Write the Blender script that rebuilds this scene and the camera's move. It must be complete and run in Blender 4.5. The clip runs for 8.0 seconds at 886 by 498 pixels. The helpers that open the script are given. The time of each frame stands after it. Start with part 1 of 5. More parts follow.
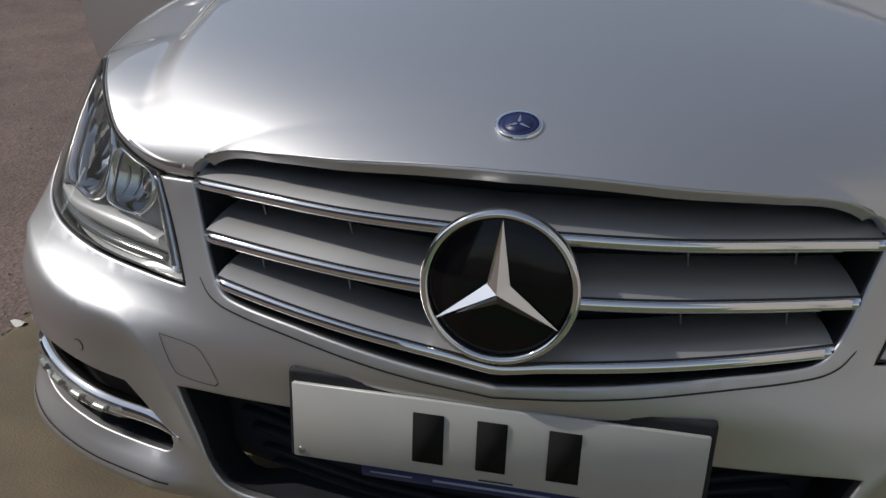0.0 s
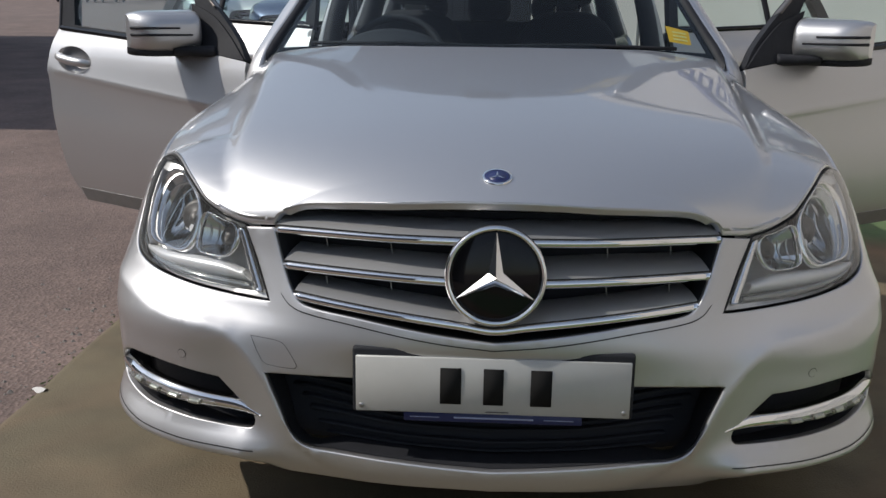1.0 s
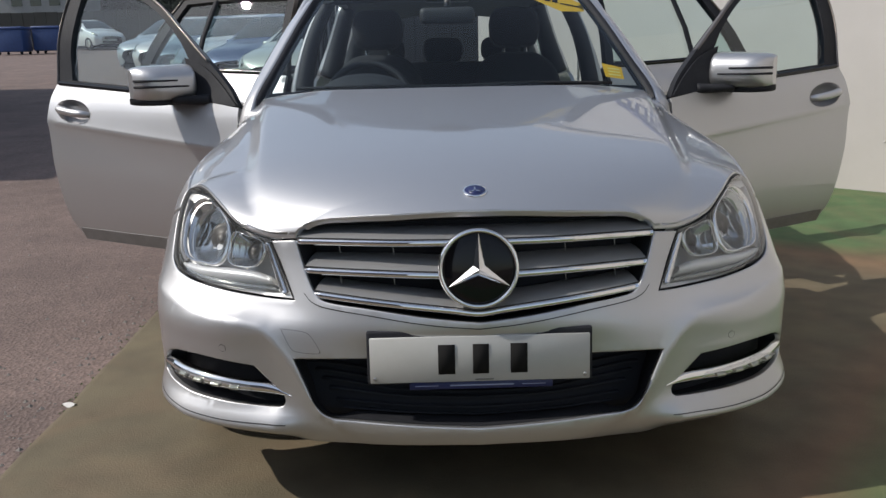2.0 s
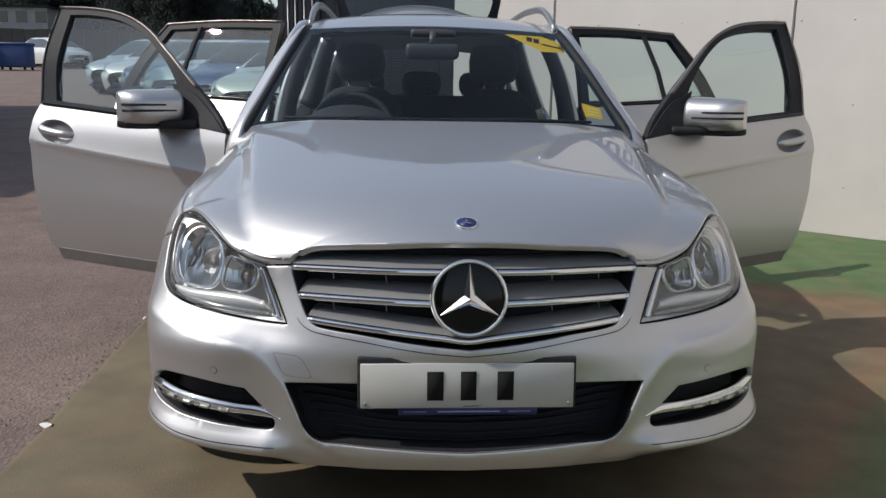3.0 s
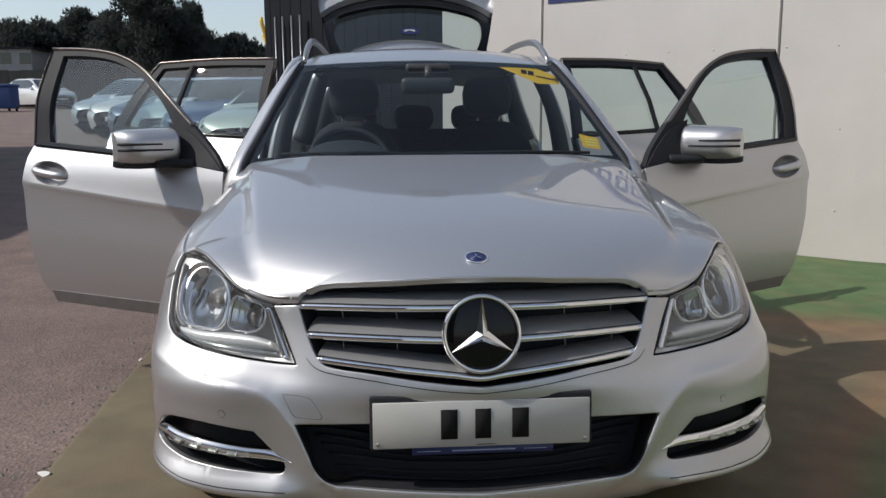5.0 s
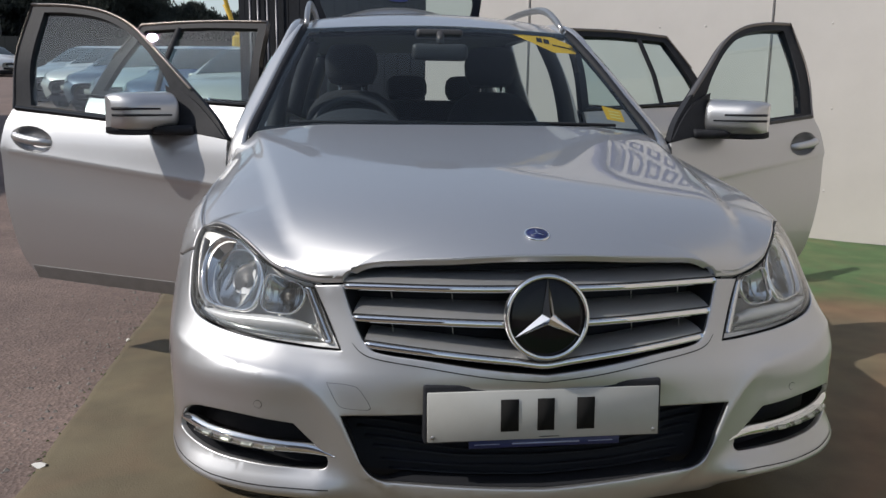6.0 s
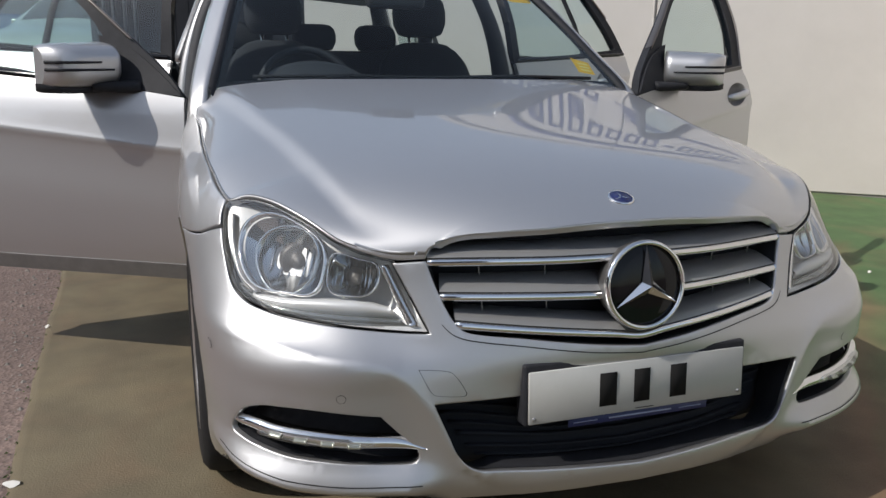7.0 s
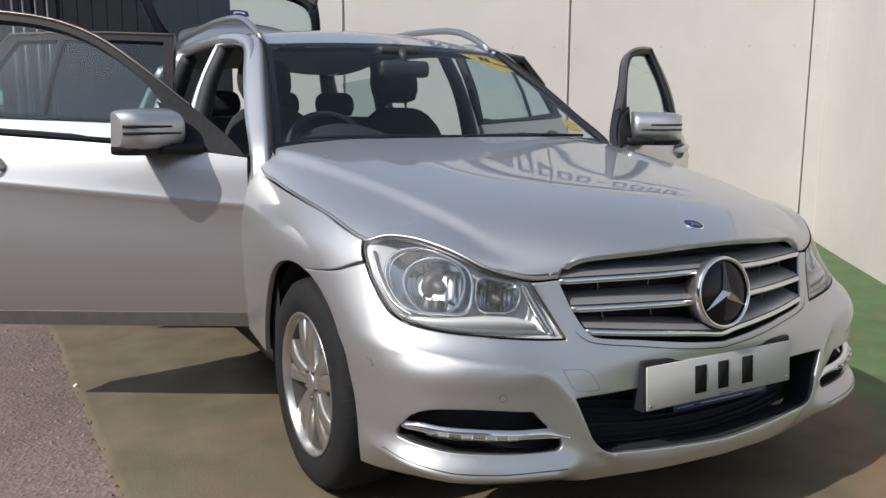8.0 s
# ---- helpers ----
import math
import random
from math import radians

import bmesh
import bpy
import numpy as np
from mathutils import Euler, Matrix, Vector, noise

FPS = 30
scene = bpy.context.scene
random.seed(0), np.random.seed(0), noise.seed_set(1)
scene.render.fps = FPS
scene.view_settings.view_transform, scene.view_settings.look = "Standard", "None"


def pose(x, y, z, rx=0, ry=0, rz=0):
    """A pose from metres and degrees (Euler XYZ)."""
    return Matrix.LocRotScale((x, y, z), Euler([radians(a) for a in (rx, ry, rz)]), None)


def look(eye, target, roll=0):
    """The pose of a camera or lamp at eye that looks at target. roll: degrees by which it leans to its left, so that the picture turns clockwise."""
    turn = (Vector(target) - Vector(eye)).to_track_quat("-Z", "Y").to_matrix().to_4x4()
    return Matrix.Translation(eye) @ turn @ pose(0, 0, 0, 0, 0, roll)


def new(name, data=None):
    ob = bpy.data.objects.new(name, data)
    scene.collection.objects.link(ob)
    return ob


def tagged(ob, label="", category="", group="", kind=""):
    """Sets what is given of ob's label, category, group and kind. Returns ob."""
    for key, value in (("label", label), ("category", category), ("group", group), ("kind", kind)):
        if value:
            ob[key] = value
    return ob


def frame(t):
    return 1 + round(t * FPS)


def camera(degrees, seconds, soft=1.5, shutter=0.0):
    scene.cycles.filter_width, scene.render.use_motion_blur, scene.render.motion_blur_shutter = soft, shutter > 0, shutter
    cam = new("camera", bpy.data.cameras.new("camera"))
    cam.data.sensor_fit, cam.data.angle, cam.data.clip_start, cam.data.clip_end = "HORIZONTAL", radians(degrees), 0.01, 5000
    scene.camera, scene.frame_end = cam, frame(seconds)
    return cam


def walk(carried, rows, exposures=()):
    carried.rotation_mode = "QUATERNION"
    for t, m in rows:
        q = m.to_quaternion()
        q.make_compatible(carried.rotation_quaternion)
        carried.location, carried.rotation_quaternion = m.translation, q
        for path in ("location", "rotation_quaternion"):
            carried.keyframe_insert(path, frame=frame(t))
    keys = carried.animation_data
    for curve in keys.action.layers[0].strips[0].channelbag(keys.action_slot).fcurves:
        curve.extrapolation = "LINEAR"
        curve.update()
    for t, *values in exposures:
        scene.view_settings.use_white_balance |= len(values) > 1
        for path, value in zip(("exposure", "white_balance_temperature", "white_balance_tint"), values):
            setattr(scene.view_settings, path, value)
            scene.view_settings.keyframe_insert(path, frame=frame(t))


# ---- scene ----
from mathutils.geometry import delaunay_2d_cdt as delaunay

cam = camera(57.16, 8.0, soft=1.5)
ROWS = [
    (0.0, 0.0982, -0.8482, 1.0755, 65.668, -0.964, 11.631),
    (0.5, 0.0120, -1.1515, 1.0900, 69.218, -0.193, 6.055),
    (1.0, -0.0346, -1.4370, 1.1059, 74.017, -0.709, 2.727),
    (1.5, -0.0625, -1.6892, 1.1208, 75.469, 1.669, 0.011),
    (3.0, -0.1799, -1.8893, 1.1453, 78.646, -0.908, -3.326),
    (3.5, -0.1748, -1.8832, 1.1485, 79.014, -0.466, -3.583),
    (4.0, -0.1772, -1.8802, 1.1578, 80.438, 0.136, -4.067),
    (4.5, -0.1876, -1.8790, 1.1617, 80.912, 0.244, -4.237),
    (6.0, -0.4448, -1.6708, 1.1182, 79.252, -0.763, -7.271),
    (6.5, -0.6304, -1.4916, 1.1230, 77.346, -2.248, -12.196),
    (7.0, -0.9302, -1.3989, 1.1220, 75.951, -0.883, -19.112),
    (7.5, -1.2565, -1.4119, 1.0814, 79.425, -3.137, -23.464),
    (8.0, -1.6260, -1.4628, 1.0989, 80.588, -0.246, -28.811),
]
walk(cam, [(t, pose(x, y, z, rx, ry, rz)) for t, x, y, z, rx, ry, rz in ROWS],
     exposures=[(0.0, -0.58), (0.5, -0.36), (1.0, -0.16), (1.5, -0.06), (3.5, -0.05), (4.5, -0.08), (6.0, -0.14), (6.5, -0.14), (7.0, -0.03), (7.5, 0.06), (8.0, 0.13)])

# ---- daylight ----
SUN = Vector((-1.03, -0.10, 1.0)).normalized()
world = bpy.data.worlds.new("sky")
scene.world = world
world.use_nodes = True
wn = world.node_tree.nodes
sky = wn.new("ShaderNodeTexSky")
sky.sky_type, sky.sun_disc = "NISHITA", False
sky.sun_elevation = math.asin(SUN.z)
sky.sun_rotation = math.atan2(SUN.x, SUN.y)
sky.dust_density, sky.air_density, sky.ozone_density = 0.8, 1.2, 4.0
wn["Background"].inputs["Strength"].default_value = 0.145
haze = wn.new("ShaderNodeHueSaturation")
haze.inputs["Saturation"].default_value = 0.62
world.node_tree.links.new(sky.outputs[0], haze.inputs["Color"])
world.node_tree.links.new(haze.outputs[0], wn["Background"].inputs["Color"])
sun = new("sun", bpy.data.lights.new("sun", "SUN"))
sun.data.energy, sun.data.angle, sun.data.color = 3.7, radians(0.53), (1.0, 0.94, 0.87)
sun.matrix_world = look(SUN * 50, (0, 0, 0))

# ---- materials ----
def shader(name, color=(0.5, 0.5, 0.5), rough=0.5, metal=0.0, coat=0.0, var=0.0, scale=8.0, bump=0.0, bscale=200.0, spec=0.5):
    """A surface with stains at one scale and a fine relief at another."""
    m = bpy.data.materials.new(name)
    m.use_nodes = True
    n, ln = m.node_tree.nodes, m.node_tree.links
    b = n["Principled BSDF"]
    b.inputs["Base Color"].default_value = (*color, 1)
    b.inputs["Roughness"].default_value, b.inputs["Metallic"].default_value = rough, metal
    b.inputs["Coat Weight"].default_value, b.inputs["Coat Roughness"].default_value = coat, 0.03
    b.inputs["Specular IOR Level"].default_value = spec
    if var or bump:
        tc = n.new("ShaderNodeTexCoord")
    if var:
        t = n.new("ShaderNodeTexNoise")
        t.inputs["Scale"].default_value, t.inputs["Detail"].default_value, t.inputs["Roughness"].default_value = scale, 6, 0.65
        ln.new(tc.outputs["Object"], t.inputs["Vector"])
        r = n.new("ShaderNodeMapRange")
        r.inputs["From Min"].default_value, r.inputs["From Max"].default_value = 0.3, 0.7
        r.inputs["To Min"].default_value, r.inputs["To Max"].default_value = 1 - var, 1 + var
        ln.new(t.outputs["Fac"], r.inputs["Value"])
        mx = n.new("ShaderNodeMix")
        mx.data_type, mx.blend_type = "RGBA", "MULTIPLY"
        mx.inputs["Factor"].default_value = 1.0
        mx.inputs["A"].default_value = (*color, 1)
        ln.new(r.outputs["Result"], mx.inputs["B"])
        ln.new(mx.outputs["Result"], b.inputs["Base Color"])
        r2 = n.new("ShaderNodeMapRange")
        r2.inputs["To Min"].default_value, r2.inputs["To Max"].default_value = max(0.0, rough - var * 0.3), min(1.0, rough + var * 0.3)
        ln.new(t.outputs["Fac"], r2.inputs["Value"])
        ln.new(r2.outputs["Result"], b.inputs["Roughness"])
    if bump:
        t2 = n.new("ShaderNodeTexNoise")
        t2.inputs["Scale"].default_value, t2.inputs["Detail"].default_value = bscale, 3
        ln.new(tc.outputs["Object"], t2.inputs["Vector"])
        bp = n.new("ShaderNodeBump")
        bp.inputs["Strength"].default_value, bp.inputs["Distance"].default_value = bump, 0.01
        ln.new(t2.outputs["Fac"], bp.inputs["Height"])
        ln.new(bp.outputs["Normal"], b.inputs["Normal"])
    return m


def pane(name, tint, face=0.045, rough=0.0, edge=0.5, haze=0.0):
    """Thin glass: clear through, with the gloss of its face."""
    m = bpy.data.materials.new(name)
    m.use_nodes = True
    n, ln = m.node_tree.nodes, m.node_tree.links
    n.remove(n["Principled BSDF"])
    tr, gl, lw, mx = n.new("ShaderNodeBsdfTransparent"), n.new("ShaderNodeBsdfGlossy"), n.new("ShaderNodeLayerWeight"), n.new("ShaderNodeMixShader")
    tr.inputs["Color"].default_value = (*tint, 1)
    gl.inputs["Roughness"].default_value = rough
    lw.inputs["Blend"].default_value = 0.5
    pw, sc = n.new("ShaderNodeMath"), n.new("ShaderNodeMath")
    pw.operation, sc.operation = "POWER", "MULTIPLY_ADD"
    pw.inputs[1].default_value = 4.0
    sc.inputs[1].default_value, sc.inputs[2].default_value = edge, face
    ln.new(lw.outputs["Facing"], pw.inputs[0])
    ln.new(pw.outputs[0], sc.inputs[0])
    ln.new(sc.outputs[0], mx.inputs[0])
    if haze:
        df, hz = n.new("ShaderNodeBsdfDiffuse"), n.new("ShaderNodeMixShader")
        df.inputs["Color"].default_value = (0.8, 0.8, 0.78, 1)
        hz.inputs[0].default_value = haze
        ln.new(tr.outputs[0], hz.inputs[1])
        ln.new(df.outputs[0], hz.inputs[2])
        tr = hz
    ln.new(tr.outputs[0], mx.inputs[1])
    ln.new(gl.outputs[0], mx.inputs[2])
    ln.new(mx.outputs[0], n["Material Output"].inputs["Surface"])
    return m


PAINT = shader("silver_metallic_paint", (0.53, 0.532, 0.54), 0.47, 0.90, 1.0, 0.03, 900.0)
CHROME = shader("chrome", (0.82, 0.82, 0.82), 0.06, 1.0)
BOWL = shader("reflector_chrome", (0.50, 0.53, 0.55), 0.05, 1.0)
SATIN = shader("satin_silver", (0.35, 0.345, 0.34), 0.3, 0.8, 0.3)
LOUVRE = shader("louvre_silver", (0.46, 0.465, 0.47), 0.36, 0.65)
BLACK = shader("black_plastic", (0.027, 0.028, 0.032), 0.5, 0.0, 0.0, 0.15, 30.0, 0.1, 900.0, 0.1)
GLOSSBLACK = shader("gloss_black", (0.006, 0.006, 0.007), 0.08, spec=0.3)
SEAL = shader("rubber_seal", (0.018, 0.018, 0.018), 0.6)
VOID = shader("dark_recess", (0.032, 0.034, 0.040), 0.9, spec=0.1)
TYRE = shader("tyre_rubber", (0.022, 0.022, 0.023), 0.75, 0.0, 0.0, 0.25, 25.0, 0.2, 300.0, 0.15)
HOUSING = shader("lamp_housing", (0.70, 0.70, 0.69), 0.34, 0.30)
# BARREL: dark grey metal for the rim's inside, wheel bolts and bulb caps
BARREL = shader("dusty_alloy", (0.11, 0.105, 0.10), 0.5, 0.5, 0.0, 0.2, 30.0)
ALLOY = shader("alloy_silver", (0.50, 0.485, 0.47), 0.3, 0.85, 0.4, 0.05, 20.0)
GLASS = pane("car_glass", (0.68, 0.81, 0.80), 0.075)
SCREEN = pane("windscreen_glass", (0.66, 0.75, 0.76), 0.035)
CLEAR = pane("lamp_lens", (0.96, 0.97, 0.97), 0.07, 0.0, 0.9, 0.045)
FABRIC = shader("dark_seat_cloth", (0.028, 0.031, 0.038), 0.85, 0.0, 0.0, 0.2, 60.0, 0.3, 700.0)
TRIM = shader("dark_cabin_plastic", (0.030, 0.033, 0.040), 0.6, 0.0, 0.0, 0.15, 40.0, 0.2, 500.0)
LINING = shader("grey_headlining", (0.045, 0.045, 0.047), 0.9)
PLATE = shader("white_plate", (0.43, 0.43, 0.41), 0.3, 0.0, 0.2, 0.04, 14.0)
INK = shader("black_ink", (0.014, 0.014, 0.014), 0.85, spec=0.1)
BLUE = shader("dealer_blue", (0.014, 0.022, 0.095), 0.4)
PALEBLUE = shader("pale_blue_print", (0.30, 0.34, 0.48), 0.5)
YELLOW = shader("sticker_yellow", (0.75, 0.45, 0.02), 0.5)
PALE = shader("pale_yellow", (0.75, 0.68, 0.25), 0.6)
LEDGLASS = shader("led_lens", (0.40, 0.41, 0.35), 0.2, 0.6, 0.6)
RIBBED = shader("indicator_lens", (0.22, 0.23, 0.22), 0.12, 0.6, 0.6)
PILLAR = shader("pillar_trim", (0.05, 0.05, 0.052), 0.5, 0.0, 0.0, 0.1, 40.0)
BRONZE = shader("frame_bright_strip", (0.17, 0.15, 0.135), 0.3, 0.8)

# ---- the car's surfaces ----
def herm(knots, vals, t):
    """Smooth curve through vals (first axis) at the knots; t may be an array."""
    k, v, t = np.asarray(knots, float), np.asarray(vals, float), np.asarray(t, float)
    i = np.clip(np.searchsorted(k, t) - 1, 0, len(k) - 2)
    d = np.diff(v, axis=0) / np.diff(k).reshape(-1, *[1] * (v.ndim - 1))
    m = np.concatenate([d[:1], (d[1:] + d[:-1]) / 2, d[-1:]])
    if v.ndim > 1 and v.shape[1:2] == t.shape and v.ndim == 3:
        j = np.arange(len(t)); g = lambda q, ii: q[ii, j]
    else:
        g = lambda q, ii: q[ii]
    h = k[i + 1] - k[i]
    s = (t - k[i]) / h
    ex = (...,) + (None,) * (g(v, i).ndim - t.ndim)
    s, h = s[ex], h[ex]
    s1 = np.clip(s, 0, 1)
    out = (2 * s1**3 - 3 * s1**2 + 1) * g(v, i) + (s1**3 - 2 * s1**2 + s1) * h * g(m, i) + (3 * s1**2 - 2 * s1**3) * g(v, i + 1) + (s1**3 - s1**2) * h * g(m, i + 1)
    return out + (s - s1) * h * np.where(s > 1, g(m, i + 1), g(m, i))


def ease(x, a, b):
    u = np.clip((x - a) / (b - a), 0, 1)
    return u * u * (3 - 2 * u)


FA = [0, .2, .38, .5, .63, .74, .84, .95, 1.12, 1.42, 1.72, 2.02]
FZ = [.17, .25, .33, .44, .50, .54, .64, .76, .84, .93]
FX = np.array([
    [0, .19, .365, .485, .61, .715, .79, .835, .860, .872, .862, .850],
    [0, .20, .38, .50, .63, .735, .81, .855, .878, .878, .868, .858],
    [0, .20, .38, .50, .63, .735, .81, .857, .880, .880, .872, .862],
    [0, .20, .38, .50, .628, .735, .812, .858, .882, .884, .876, .868],
    [0, .20, .38, .50, .628, .735, .813, .860, .883, .885, .878, .870],
    [0, .20, .38, .50, .628, .735, .815, .862, .885, .888, .880, .872],
    [0, .20, .38, .495, .62, .72, .80, .852, .884, .895, .886, .875],
    [0, .20, .38, .48, .59, .69, .775, .828, .866, .882, .878, .870],
    [0, .20, .37, .46, .56, .65, .725, .775, .808, .830, .842, .856],
    [0, .19, .35, .43, .52, .60, .66, .70, .715, .735, .765, .828]])
FY = np.array([
    [-.02, -.005, .035, .065, .11, .17, .25, .36, .50, .80, 1.10, 1.40],
    [-.057, -.042, -.002, .025, .065, .122, .20, .318, .48, .80, 1.10, 1.40],
    [-.042, -.032, .004, .033, .062, .12, .20, .315, .48, .80, 1.10, 1.40],
    [-.008, -.004, .009, .036, .058, .115, .195, .31, .48, .80, 1.10, 1.40],
    [-.024, -.014, .017, .044, .066, .122, .203, .318, .487, .80, 1.10, 1.40],
    [-.020, -.006, .033, .070, .102, .162, .247, .357, .508, .81, 1.105, 1.40],
    [0, .02, .07, .112, .165, .235, .325, .43, .58, .85, 1.12, 1.40],
    [.02, .04, .10, .14, .20, .29, .41, .53, .68, .92, 1.16, 1.40],
    [.05, .07, .13, .17, .24, .34, .47, .59, .74, .97, 1.19, 1.40],
    [.10, .12, .18, .23, .30, .41, .54, .66, .81, 1.02, 1.22, 1.40]])


def fascia(a, z):
    """The car's nose and front wing: a runs from the middle round the corner to the door."""
    a, z = np.atleast_1d(np.asarray(a, float)), np.atleast_1d(np.asarray(z, float))
    s, a = np.where(a < 0, -1.0, 1.0), np.abs(a)
    rows = np.stack([herm(FA, np.stack([FX[j], FY[j]], 1), a) for j in range(len(FZ))])
    p = herm(FZ, rows, z)
    return np.stack([s * p[:, 0], p[:, 1], z], 1)


CREASE = np.array([(1.0, .545), (.86, .545), (.758, .533), (.663, .517), (.575, .507), (.53, .496), (.502, .477), (.478, .45), (.448, .41), (.41, .335), (.385, .295), (.35, .27)])


def crease_gap(a, z):
    """How far a point lies from the bumper's crease: above it plus, below it minus."""
    p = np.stack([a, z], 1)
    best, side = np.full(len(p), 9.0), np.ones(len(p))
    for u, v in zip(CREASE[:-1], CREASE[1:]):
        w = v - u
        s = np.clip(((p - u) @ w) / (w @ w), 0, 1)
        q = p - u - s[:, None] * w
        d = np.hypot(q[:, 0], q[:, 1])
        c = w[0] * q[:, 1] - w[1] * q[:, 0]
        side = np.where(d < best, np.where(c < 0, 1.0, -1.0), side)
        best = np.minimum(d, best)
    return best * side


def lip_edge(b):
    """Height of the edge of the bumper's lower lip."""
    return np.interp(b, [.40, .5, .64, .73, .81, .85, .885, .95, 1.05], [.250, .254, .257, .261, .272, .279, .287, .292, .295])


def nose(a, z):
    """The painted bumper: the fascia with its crease, its scoop and its lower lip."""
    a, z = np.atleast_1d(np.asarray(a, float)), np.atleast_1d(np.asarray(z, float))
    p = fascia(a, z)
    b = np.abs(a)
    g = crease_gap(b, z)
    fade = 1 - ease(b, .82, 1.02)
    under = (.013 - .34 * .045 * np.tanh(-np.minimum(g, 0) / .045)) * (1 - ease(-g, .06, .17))
    out = np.where(g > 0, .013 * np.exp(-np.maximum(g, 0) / .032), under * ease(z, .27, .33)) * fade
    lip = lip_edge(b)
    shelf = np.where(z > lip, np.clip((lip + .042 - z) / .042, 0, 1), 1 - (lip - z) / .032)
    out += .026 * shelf * ease(b, .40, .50) * (1 - ease(b, .74, 1.02))
    e = 1e-3
    n = np.cross(fascia(a + e, z) - p, fascia(a, z + e) - p)
    n /= np.linalg.norm(n, axis=1)[:, None]
    n *= np.where(n[:, 1:2] + np.sign(a)[:, None] * -n[:, :1] * 1.0 > 0, -1, 1)
    return p + n * out[:, None]


def offset(fn, d):
    """The surface fn moved outwards by d (a number, or a function of a and z)."""
    def moved(a, z):
        a, z = np.atleast_1d(np.asarray(a, float)), np.atleast_1d(np.asarray(z, float))
        p, e = fn(a, z), 1e-3
        n = np.cross(fn(a + e, z) - p, fn(a, z + e) - p)
        n /= np.linalg.norm(n, axis=1)[:, None]
        n *= np.where((n * (p - np.array([0, 2.0, .55]))).sum(1) < 0, -1, 1)[:, None]
        k = d(a, z) if callable(d) else np.full(len(a), d)
        return p + n * np.asarray(k)[:, None]
    return moved


SHUT = [(.892, .775), (1.05, .815), (1.18, .831), (1.466, .853), (1.68, .870), (1.88, .893), (2.0, .912)]
BROW = [(.445, .703), (.515, .700), (.572, .711), (.618, .725), (.645, .736), (.690, .760), (.735, .778), (.775, .789), (.812, .792), (.840, .789), (.883, .774)]
RIM = fascia(*np.array(BROW + SHUT).T)


def bonnet_mid(b, y):
    """The crowned middle of the bonnet, b from its centre line."""
    sag = .55 * b * b
    v = y - .013 - sag
    w = v + sag * (1 - np.exp(-np.clip(v, 0, 9) / .12))
    roll = np.exp(-np.clip(w + .05, 0, 9) / .15)
    z = .77976 + .41413 * w - .53043 * w**2 + .39795 * w**3 - .10292 * w**4 - .00723 * roll
    z += b * b * (-0.161 + 0.2239 * w + -0.1415 * w**2)
    u = np.clip((y - .4) / .9, 0, 1.2)
    return z + (.018 + .012 * np.minimum(b / .5, 1) ** 2) * (2 * u * u - u**3)


def bonnet_skin(x, y):
    """The bonnet: a crowned middle between two creased ridges, falling flush to lamps and wings."""
    x, y = np.atleast_1d(np.asarray(x, float)), np.atleast_1d(np.asarray(y, float))
    yr = np.maximum(y, RIM[0, 1])
    xe, ze = herm(RIM[:, 1], RIM[:, 0], yr), herm(RIM[:, 1], RIM[:, 2], yr)
    r, q = herm([.0, .14, .2, .3, .5, .7, .9, 1.1, 1.35], [.44, .492, .528, .560, .596, .626, .660, .692, .742], y), xe - .050
    r = (r + q - np.sqrt((r - q) ** 2 + .02 ** 2)) / 2
    b, k = np.abs(x), .010 + .026 * (1 - ease(y, .11, .30))
    over = (b - r + np.sqrt((b - r) ** 2 + k * k)) / 2
    span = (xe - r + np.sqrt((xe - r) ** 2 + k * k)) / 2
    s = np.clip(over / span, 0, 1.3)
    drop = bonnet_mid(xe - span, y) - ze - .001
    high, t = np.minimum(.017 * ease(y, .12, .30), .45 * np.maximum(drop, 0)), np.clip(over / .042, 0, 1)
    step = high * (1.5 * t - .5 * t**3)
    z = bonnet_mid(b - over, y) - step - (drop - high) * (.70 * s + .30 * s**5)
    return np.stack([x, y, z], 1)


SZ = [.20, .30, .36, .45, .55, .65, .75, .85, .92, .97, 1.02, 1.25, 1.48]
SX = [.78, .822, .842, .862, .874, .880, .881, .874, .862, .846, .822, .742, .622]


def side_skin(y, z):
    """The car's flank, behind the front wing: outwards by z, with the rising shoulder line."""
    y, z = np.atleast_1d(np.asarray(y, float)), np.atleast_1d(np.asarray(z, float))
    x = herm(SZ, SX, z) - .010 * (1 - ease(y, 1.4, 2.1)) - .03 * ease(y, 3.4, 4.6)
    line = .775 + .085 * (y - 1.4)
    x = x + .009 * np.where(z > line, np.exp(-np.abs(z - line) / .040), np.exp(-np.abs(z - line) / .014)) * (z < 1.0) - .004 * np.exp(-((z - line + .10) / .06) ** 2)
    return np.stack([x, y, z], 1)


# ---- mesh helpers ----
def part(name, verts, faces, material, parent=None, label="", smooth=True, origin=(0, 0, 0)):
    """One mesh object under its thing or part."""
    me = bpy.data.meshes.new(name)
    o = np.asarray(origin, float)
    me.from_pydata([tuple(np.asarray(v, float) - o) for v in verts], [], [tuple(int(i) for i in f) for f in faces])
    me.materials.append(material)
    me.polygons.foreach_set("use_smooth", [smooth] * len(me.polygons))
    me.update()
    ob = new(name, me)
    if parent:
        ob.parent = parent
    if label:
        tagged(ob, label)
    return ob


def thing(name, label, category, group="", kind="", at=(0, 0, 0), turn=0.0):
    """An Empty at the base of a thing of several parts."""
    ob = tagged(new(name), label, category, group, kind)
    ob.location, ob.rotation_euler = at, (0, 0, turn)
    return ob


def flip(verts, s):
    v = np.array(verts, float)
    v[:, 0] *= s
    return v


